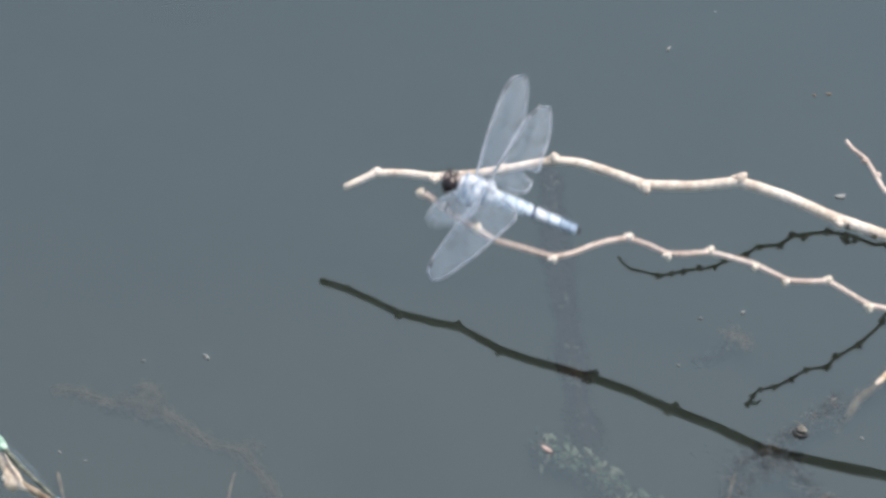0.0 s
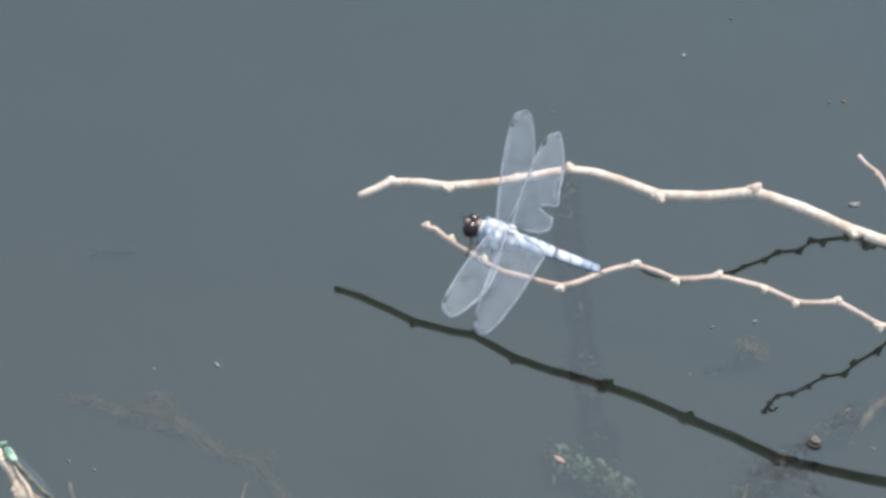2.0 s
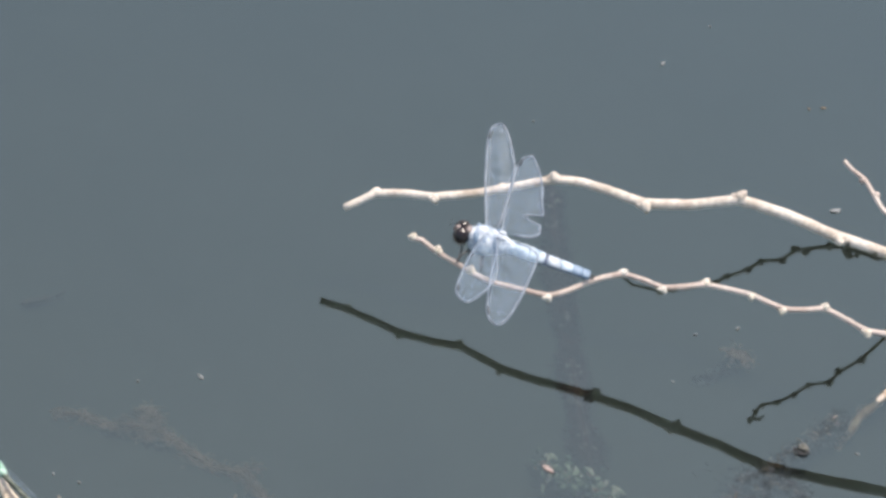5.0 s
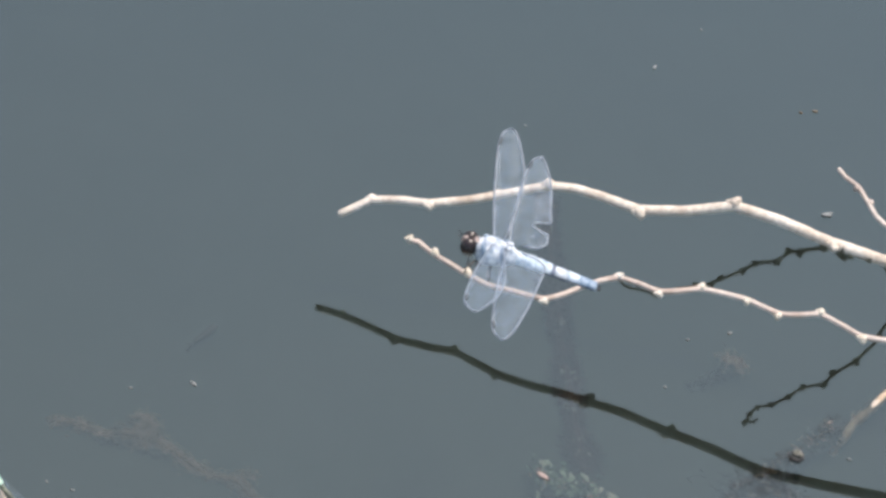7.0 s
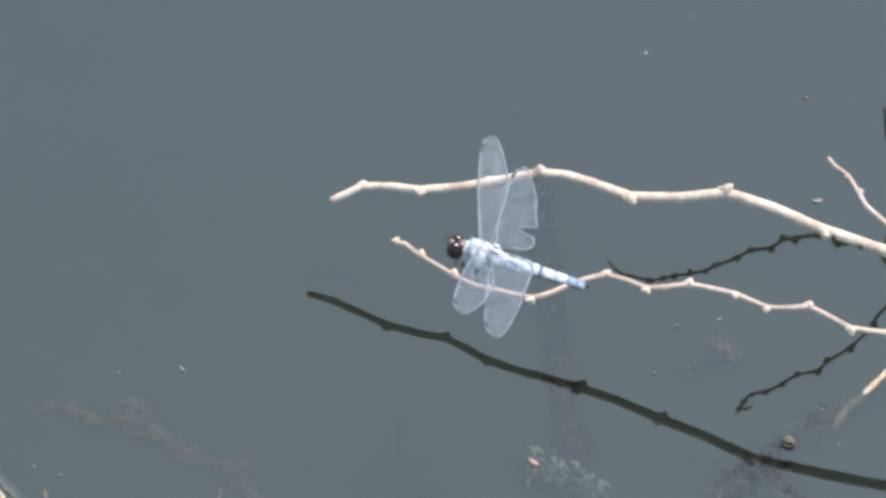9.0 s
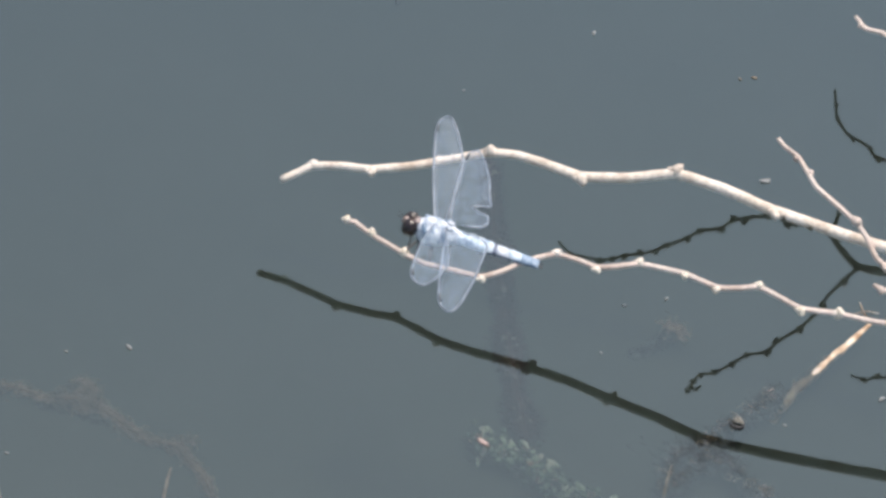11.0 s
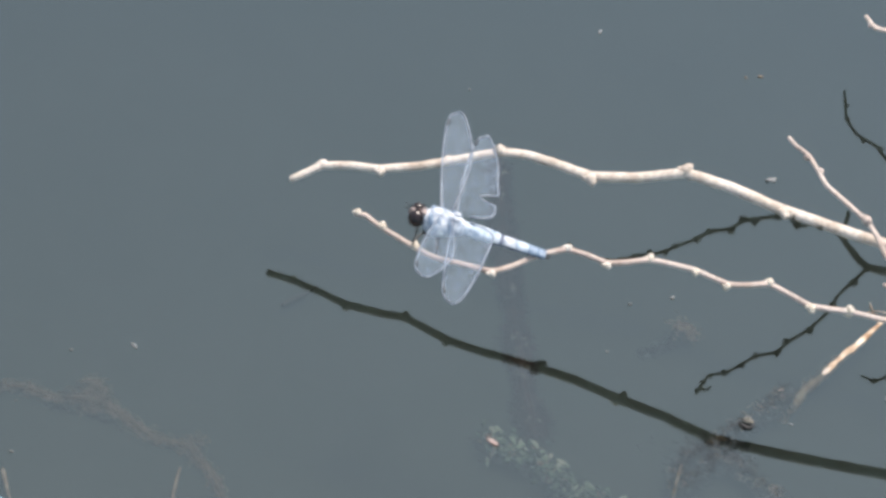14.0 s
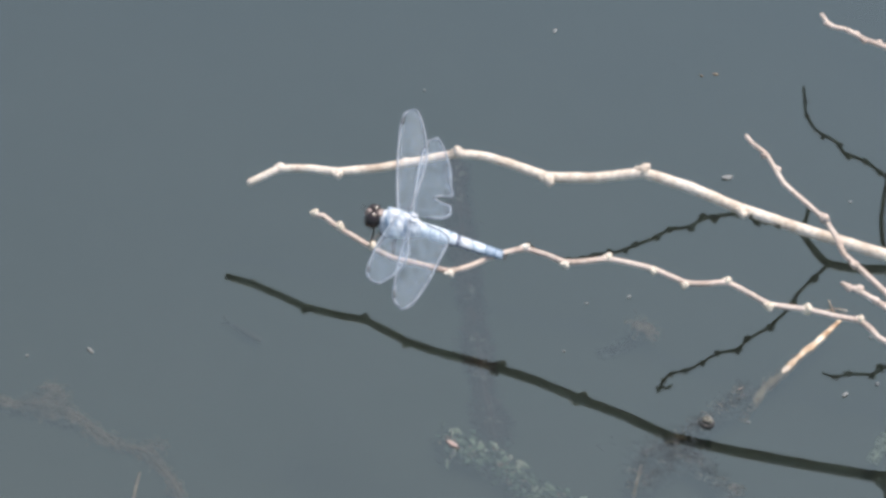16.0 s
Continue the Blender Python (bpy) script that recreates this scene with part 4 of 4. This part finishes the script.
    bm = bmesh.new()
    for q, f in spline([v - p[0] for v in p[:3]], 0.0014):
        fibres(bm, q + Vector((0, -0.001, 0)), (0.0014, 0.0009, 0.0004), 40, 0.0002, 0.003)
    tagged(part("algae", bm, TANGLE, root, "dark silted algae"), kind="stuff")
    bm = bmesh.new()
    fibres(bm, p[2] - p[0] + Vector((0.001, 0.0008, 0)), (0.0024, 0.0022, 0.0005), 300, 0.00018, 0.003)
    tagged(part("pale_strands", bm, SMUDGE_MAT, root, "brown silted strands"), kind="stuff")
    # round shell
    s = Vector(SHELL[0]) * MM
    bm = bmesh.new()
    for k in range(26):
        a = k * 0.55
        r = 0.0015 * 0.94 ** k
        blob(bm, (math.cos(a) * r * 0.9, math.sin(a) * r * 0.9, 0.0007 * k * 0.12), (r * 0.62, r * 0.62, r * 0.62), None, 0.05, 1)
    root = thing("pond_snail", s, "pale round pond snail at the surface", "snail")
    part("shell", bm, SHELL_MAT, root)
    # dark arc along the lower edge of the shell
    bm = bmesh.new()
    tube(bm, [(0.0025 * math.cos(a), 0.0025 * math.sin(a) - 0.0005, 0.0002) for a in (2.9, 3.5, 4.1, 4.7, 5.3, 5.9, 6.5)], lambda f: 0.00045 * math.sin(math.pi * (0.15 + 0.7 * f)), 0.0008, 6, 0.2)
    part("shell_rim", bm, BLACK, root, "dark lower rim of the shell")


def weed_scrap():
    """A pale green shoot of weed that floats beside the post of the shrub."""
    p = mm(SCRAP)
    rnd = random.Random(31)
    root = thing("floating_weed", p[0], "pale green weed shoot floating on the pond", "water plant")
    bm = bmesh.new()
    tube(bm, [v - p[0] for v in p], lambda f: 0.0006, 0.002, 6, 0.3)
    part("stem", bm, SCRAP_GREEN, root)
    for q, f in spline([v - p[0] for v in p], 0.0012):
        for side in (1, -1):
            bm = bmesh.new()
            a = rnd.uniform(-0.6, 0.6)
            blob(bm, q + Vector((side * 0.0012, a * 0.001, 0.0003)), (0.0014, 0.0005, 0.0003), Euler((0, 0, a)).to_matrix(), 0.5, 1)
            part("leaf", bm, SCRAP_GREEN, root)


def fish():
    """A small dark fish seen from above; its nose points along x."""
    bm = bmesh.new()
    tube(bm, [(0.006, 0, 0), (0.003, 0, 0), (-0.002, 0.0002, 0), (-0.0065, 0.0004, 0)], lambda f: 0.0011 * math.sin(math.pi * min(1, 0.18 + f * 0.8)) ** 0.8 + 0.0001, 0.0012, 8, 0.05)
    made = tagged(new("small_fish"), "tiny dark fish swimming under the surface", "fish", "fish in the pond")
    part("body", bm, FISH_DARK, made)
    for s in (1, -1):
        bm = bmesh.new()
        tube(bm, [(-0.0062, 0.0003, 0), (-0.0080, 0.0004, s * 0.0008), (-0.0092, 0.0006, s * 0.0016)], lambda f: 0.0003, 0.001, 5, 0)
        part("tail_fin", bm, FISH_DARK, made)
    return made


def flecks():
    rnd = random.Random(9)
    made = []
    sizes = {0: 1.1, 3: 1.3, 5: 0.8, 6: 0.9, 7: 1.9, 1: 0.9, 14: 1.2, 17: 1.1}
    for i, (x, y) in enumerate(SPECKS):
        s = 0.00072 * sizes.get(i, rnd.uniform(0.55, 0.85))
        bm = bmesh.new()
        blob(bm, (0, 0, 0), (s * rnd.uniform(1.1, 1.8), s * 0.6, s * 0.35), None, 0.7, 2)
        if rnd.random() < 0.6:
            blob(bm, (s * rnd.uniform(0.6, 1.2), s * rnd.uniform(-0.5, 0.5), 0), (s * 0.7, s * 0.4, s * 0.3), None, 0.6, 2)
        ob = new("floating_fleck", mesh_of("floating_fleck", bm, STRIP if i in (5, 6) else FLECK))
        tagged(ob, "tiny pale husk floating on the pond", "debris", "flecks on the water")
        made.append((ob, x * MM, y * MM, rnd.uniform(0, 180)))
    return made


pond()
PERCH, SIDE_TWIG = shrub()
FLYER, WINGS = dragonfly()
stick()
damselfly()
sunk()
weed_scrap()
FLECKS = flecks()
FISH = [fish()]
FISH += [copy_thing(FISH[0], Matrix()) for _ in range(2)]


# ---- what moves ----
def motions():
    x, y, z = PERCH.location
    walk(PERCH, [(t, pose(x, y, z, 0, a, 0)) for t, a in [(0, 3.87), (0.1, 1.28), (0.2, 1.13), (0.3, 2.18), (0.4, 4.16), (0.5, 4.15), (0.6, -1.93), (0.7, -2.02), (0.8, 2.67), (0.9, 2.71), (1, 0.16), (1.1, -0.35),
        (1.2, 0.68), (1.3, 1.51), (1.4, 1.79), (1.5, 0.29), (1.6, 1.13), (1.7, 2.98), (1.8, 3.55), (1.9, 2.39), (2, 1.29), (2.1, 0.81), (2.2, 2.07), (2.3, 3.41),
        (2.4, 3.39), (2.5, 2.18), (2.6, 1.75), (2.8, 1.68), (3, 2.29), (3.2, 2.21), (3.5, 1.56), (3.7, 2.04), (4, 3.11), (4.2, 2.42), (5.2, 1.08), (6.3, 0.37), (6.4,
        1.52), (6.5, 2.07), (6.6, 2.74), (6.7, 2.79), (6.8, 1.15), (6.9, 1.89), (7, 1.94), (7.5, 0.08), (8, 0.99), (8.5, 0.61), (9, 0.06), (9.5, -0.27), (9.7, 0.32),
        (10, 0.32), (10.2, 0.27), (12.5, 0.17), (13, 0.29), (13.5, 0.60), (14, 0.93), (14.3, 1.41), (14.5, 1.39), (14.6, 0.59), (14.7, 0.13), (14.8, 0.21), (14.9,
        4.49), (15, 5.79), (15.1, 1.15), (15.2, 0.98), (15.3, 2.56), (15.4, 1.86), (15.5, 1.08), (15.6, 1.28), (15.7, 1.49), (15.8, 1.09), (16, 1.31)]])
    x, y, z = SIDE_TWIG.location
    walk(SIDE_TWIG, [(t, pose(x, y, z, 0, a, 0)) for t, a in [(0, 1.0), (0.5, 1.2), (0.7, -0.6), (1, 0.0), (2, 0.2), (2.5, 0.6), (3.5, 0.2), (4.2, 0.6), (6.3, 0.0), (6.6, 0.7),
        (7.5, -0.4), (8, 0.0), (9, -0.5), (10.2, -0.5), (12.5, -0.5), (14, -0.2), (14.5, 0.2), (14.7, -0.6), (15, 2.0), (15.2, -0.1), (16, 0)]])
    x, y, z = (v * MM for v in FLY[0])
    walk(FLYER, [(t, pose(x + dx * MM, y, z + dz * MM, 0, a, 180)) for t, dx, dz, a in [(0, -10.4, 17.0, -4.4), (0.1, -9.7, 7.8, -3.5), (0.2, -9.0, 7.5, -2.6), (0.3, -8.3, 11.7, -1.8), (0.4, -7.6, 19.2, -0.9), (0.5, -6.8, 19.5, -0.1), (0.6,
        -6.8, -3.0, 0.2), (0.7, -6.8, -3.5, 0.5), (0.8, -6.8, 13.0, -4.0), (0.9, -6.8, 13.5, -1.6), (1, -6.7, 3.9, 1.5), (1.1, -6.1, 2.2, 0.6), (1.2, -5.4, 6.2, -0.4),
        (1.3, -4.6, 9.5, -1.3), (1.4, -4.0, 10.8, -2.2), (1.5, -3.3, 5.4, -3.1), (1.6, -3.6, 7.7, -2.8), (1.7, -3.9, 13.7, -2.5), (1.8, -4.3, 15.0, -2.2), (1.9,
        -4.6, 9.8, -1.9), (2, -5.0, 5.1, -1.6), (2.1, -5.0, 3.7, -1.4), (2.2, -4.8, 8.8, -3.4), (2.3, -4.5, 13.8, -6.0), (2.4, -4.6, 14.4, -3.6), (2.5, -4.7, 10.4,
        -0.4), (2.6, -4.4, 9.0, -0.5), (2.8, -3.9, 9.1, -0.6), (3, -3.3, 11.7, -0.8), (3.2, -3.6, 10.7, -0.7), (3.5, -4.0, 7.2, -0.7), (3.7, -3.7, 9.3, -1.2), (4, -3.3, 13.8, -3.3), (4.2, -4.4, 11.0, -1.5), (5.2, -4.2, 6.6, -2.0), (6.3, -3.9, 4.7, -2.6), (6.4, -2.9, 9.0, -4.7), (6.5, -2.0, 11.1, -6.9), (6.6, -1.7,
        12.8, -6.0), (6.7, -1.3, 12.3, -5.1), (6.8, -1.0, 5.7, -4.2), (6.9, -0.7, 7.7, -3.3), (7, -0.3, 7.2, -2.4), (7.5, -0.7, -0.1, -0.5), (7.8, -1.3, 4.0, -0.8), (8, 0.2, 3.9, -1.0),
        (8.5, -0.0, 2.7, -0.5), (9, 0.0, 0.1, 0.2), (9.5, 2.4, -1.6, -0.1), (9.7, 1.6, 1.2, -0.1), (10, 0.4, 2.1, -0.1), (10.2, 1.5, 1.6, -0.6), (12.5, 0.3, 2.1,
        0.1), (13, 0.8, 2.9, -0.4), (13.5, -0.0, 3.2, 0.0), (14, -0.4, 4.7, 0.0), (14.3, -2.0, 5.8, -0.5), (14.5, -3.0, 5.4, -0.9), (14.6, -2.4, 2.7, -1.0), (14.7,
        -1.8, 1.4, -1.2), (14.8, -3.4, 0.6, -1.4), (14.9, -0.6, 17.8, -1.6), (15, 0.0, 22.9, -1.7), (15.1, -0.5, 5.8, -1.2), (15.2, -1.1, 5.0, -0.7), (15.3, -1.5,
        10.6, -0.3), (15.4, -2.1, 7.8, 0.2), (15.5, -2.6, 4.8, 0.7), (15.6, -2.2, 5.5, 0.6), (15.7, -1.9, 6.2, 0.4), (15.8, -1.4, 4.6, 0.2), (16, -0.7, 5.3, -0.1)]])
    x, y, z = WINGS["RF"].location
    walk(WINGS["RF"], [(t, pose(x, y, z, lift, 0, sweep)) for t, lift, sweep in [(0, -23.6, -1.6), (0.1, -24.7, 10.8), (0.2, -26.2, 7.1), (0.3, -30.6, -0.3), (0.4, -18.8, 8.8), (0.5, -16.4, 9.2), (0.6, -22.8, 12.5), (0.7, -32.4,
        -2.5), (0.8, -14.5, 10.5), (1, -14.2, 15.8), (1.5, -13.5, 16.5), (1.9, -16, 15), (2, -26, 7.4), (2.1, -29.7, 0.9), (2.2, -24.3, 8), (2.3, -14.6, 10.4), (2.5, -16.6, 13), (3.5,
        -18.1, 11.6), (4.2, -15.8, 12), (6.2, -16.7, 12.7), (6.3, -1.9, 13.7), (6.4, 13.8, 21.6), (6.5, 14.5, 8.5), (6.6, 9.1, 16.7), (6.7, -5.7,
        16.7), (6.8, -16.7, 12.7), (7, -21.7, 12), (7.5, -20.4, 11.7), (8, -18.5, 12.2), (9, -16.7, 12.7), (9.5, -18.8, 13.2), (10, -15.5, 13.1),
        (12.5, -13.6, 9.8), (14.2, -11.5, 8.8), (14.5, -17, 7.6), (14.6, -13.2, 7.7), (14.7, -14.2, 9.4), (14.8, -7.1, 10), (14.9, -3.4, 9.8), (15,
        -6.8, 7.4), (15.1, -10.6, 10.4), (15.3, -11, 11), (15.6, -10.5, 11), (16, -14.1, 10.2)]])
    x, y, z = WINGS["RH"].location
    walk(WINGS["RH"], [(t, pose(x, y, z, lift, 0, sweep - 3.5)) for t, lift, sweep in [(0, -15.8, -9.3), (0.1, -26.5, 4.6), (0.2, -27.8, 2.4), (0.3, -31.2, -12.7), (0.4, -10.4, 3.7), (0.5, -8.1, 3.3), (0.6, -20.2, 3.7), (0.7, -27,
        -8.2), (0.8, -4, -1.5), (1, -6, 3.8), (1.9, -6, 3.8), (2, -25.5, -2), (2.1, -27.5, -2.5), (2.2, -16.2, 2.7), (2.3, -5.8, 4.3), (2.5, -6, 3.8), (3.5, -10.9,
        3.7), (4.2, -5.1, 3.6), (6.2, -6, 3.8), (6.3, -2.9, 3.8), (6.4, -29.9, -4.5), (6.5, -25, -6.9), (6.6, -46.5, -16.1), (6.7, -22.7, 0.1), (6.8,
        -6, 3.8), (7, -13.5, 3.9), (7.5, -9.6, 4.5), (8, -8.4, 3.6), (9, -6, 3.8), (9.5, -6, 3.8), (10, -4.5, 4.2), (12.5, -1.2, 3.5), (14.2, -7.6,
        3.2), (14.5, -8.8, 1.2), (14.6, -7.9, 2.3), (14.7, -7.7, 2.9), (14.8, -2.9, 3.8), (14.9, -3.5, 7.9), (15, 0.2, 9.4), (15.1, -8.2, 7.3), (15.3,
        -4.5, 2.9), (16, -3.9, 6.2)]])
    x, y, z = WINGS["LF"].location
    walk(WINGS["LF"], [(t, pose(x, y, z, lift, 0, sweep)) for t, lift, sweep in [(0, 16.3, -22.2), (0.1, -7.9, -27.8), (0.2, -3.1, -16.3), (0.3, -7.9, -27.8), (0.4, 15.8, -5.6), (0.5, 17, -5.9), (0.6, 1.6, -10.9), (0.7, -6.3,
        -22.3), (0.8, 10.1, -6.3), (1.9, 10.1, -6.3), (2, -11.6, -16), (2.1, -11.9, -20.3), (2.2, 1.8, -15.4), (2.3, 14.1, -3), (2.5, 10.5, -7.2),
        (3.5, 7.2, -6.7), (4.2, 6.9, -8.2), (6.2, 9.2, -6), (6.3, 19.3, -1.9), (6.4, 12.5, -9.7), (6.5, 19.8, -9.7), (6.6, 4, -16.9), (6.7, 11.9,
        -18.2), (6.8, 9.2, -6), (7, 8.3, -8.2), (7.5, 5.9, -8), (8, 7.9, -7.5), (9, 9.2, -6), (9.5, 6.3, -7.8), (10, 9.8, -6.2), (12.5, 13.6, -5.3),
        (14.2, 11.1, -6.5), (14.5, 2.6, -10.5), (14.6, -3.5, -15.6), (14.7, -6.1, -15.1), (14.8, 5.7, -8.5), (14.9, 12.6, -7.2), (15, 13.7, -12.5),
        (15.1, 5.6, -13.1), (15.3, 6.9, -9.1), (16, 8.6, -8.3)]])
    x, y, z = WINGS["LH"].location
    walk(WINGS["LH"], [(t, pose(x, y, z, lift, 0, sweep)) for t, lift, sweep in [(0, -24.9, -22), (0.1, -1.3, -10.9), (0.2, -6, 2.6), (0.3, 2.4, -11.7), (0.4, 5.1, 0.4), (0.5, 1.9, 0.5), (0.6, -8.2, -0.8), (0.7, -5.3, -0.6), (0.8,
        -1.4, 3), (1.9, -1.4, 3), (2, -22.6, -6.4), (2.1, -37.6, -15.3), (2.2, -6, -0.2), (2.3, 0.7, 1.6), (2.5, -2.6, 3.2), (3.5, -9.7, 0.1), (4.2,
        -5.7, 1.9), (6.2, -3.3, 5.2), (6.3, 10, 9.6), (6.4, 11.3, 14.6), (6.5, 16.2, 2.7), (6.6, 6.5, 0.1), (6.7, 9, -3.6), (6.8, -3.3, 5.2), (7, -7,
        2.1), (7.5, -4.9, 3), (8, -4.5, 4.2), (9, -3.3, 5.2), (9.5, -7.1, 3.4), (10, -2.5, 5), (12.5, -0.7, 2.5), (14.2, -3.1, 3), (14.5, -15.5,
        -1.9), (14.6, -14.8, -6.8), (14.7, -15.4, -5.1), (14.8, -10, -0.5), (14.9, -0.8, 1), (15, -1.8, -1.9), (15.1, -8.8, -6), (15.3, -5.7, 1.9),
        (16, -5.9, 0.1)]])
    walk(FISH[0], [(t, pose(x * MM, y * MM, -0.006, 0, 0, a)) for t, x, y, a in [(0, -205.9, -43.4, -7), (1.5, -123.9, -53.6, 17), (3, -92.9, -9.8,
        43), (3.5, -80.9, -14.1, -37), (4, -84.0, -29.3, -117), (6.3, -182.1, -93.1, -147), (16, -182.1, -93.1, -147)]])
    walk(FISH[1], [(t, pose(x * MM, y * MM, -0.006, 0, 0, a)) for t, x, y, a in [(0, -26.6, -228.6, 131), (4.2, -46.3, -206.1, 108), (6.5, -83.1,
        -57.3, 71), (8.5, -3.1, -77.6, -9), (9, 2.2, -88.9, -76), (10, 7.6, -119.6, -111), (14, -38.9, -198.7, -120), (16, -38.9, -198.7, -120)]])
    walk(FISH[2], [(t, pose(x * MM, y * MM, -0.006, 0, 0, a)) for t, x, y, a in [(0, -21.0, 228.3, -92), (10.2, -22.6, 184.6, -88), (12.5, -11.5,
        -22.9, -92), (14.5, -31.7, -41.8, -132), (15, -31.5, -45.5, -97), (15.5, -33.2, -54.4, -73), (16, -28.4, -56.1, -19)]])
    dx, dy = DRIFT[0][0] * MM, DRIFT[0][1] * MM
    for ob, fx, fy, turn in FLECKS:
        walk(ob, [(0, pose(fx - dx * 0.56, fy - dy * 0.56, 0.0003, 0, 0, turn)), (16, pose(fx + dx * 0.44, fy + dy * 0.44, 0.0003, 0, 0, turn))])


motions()
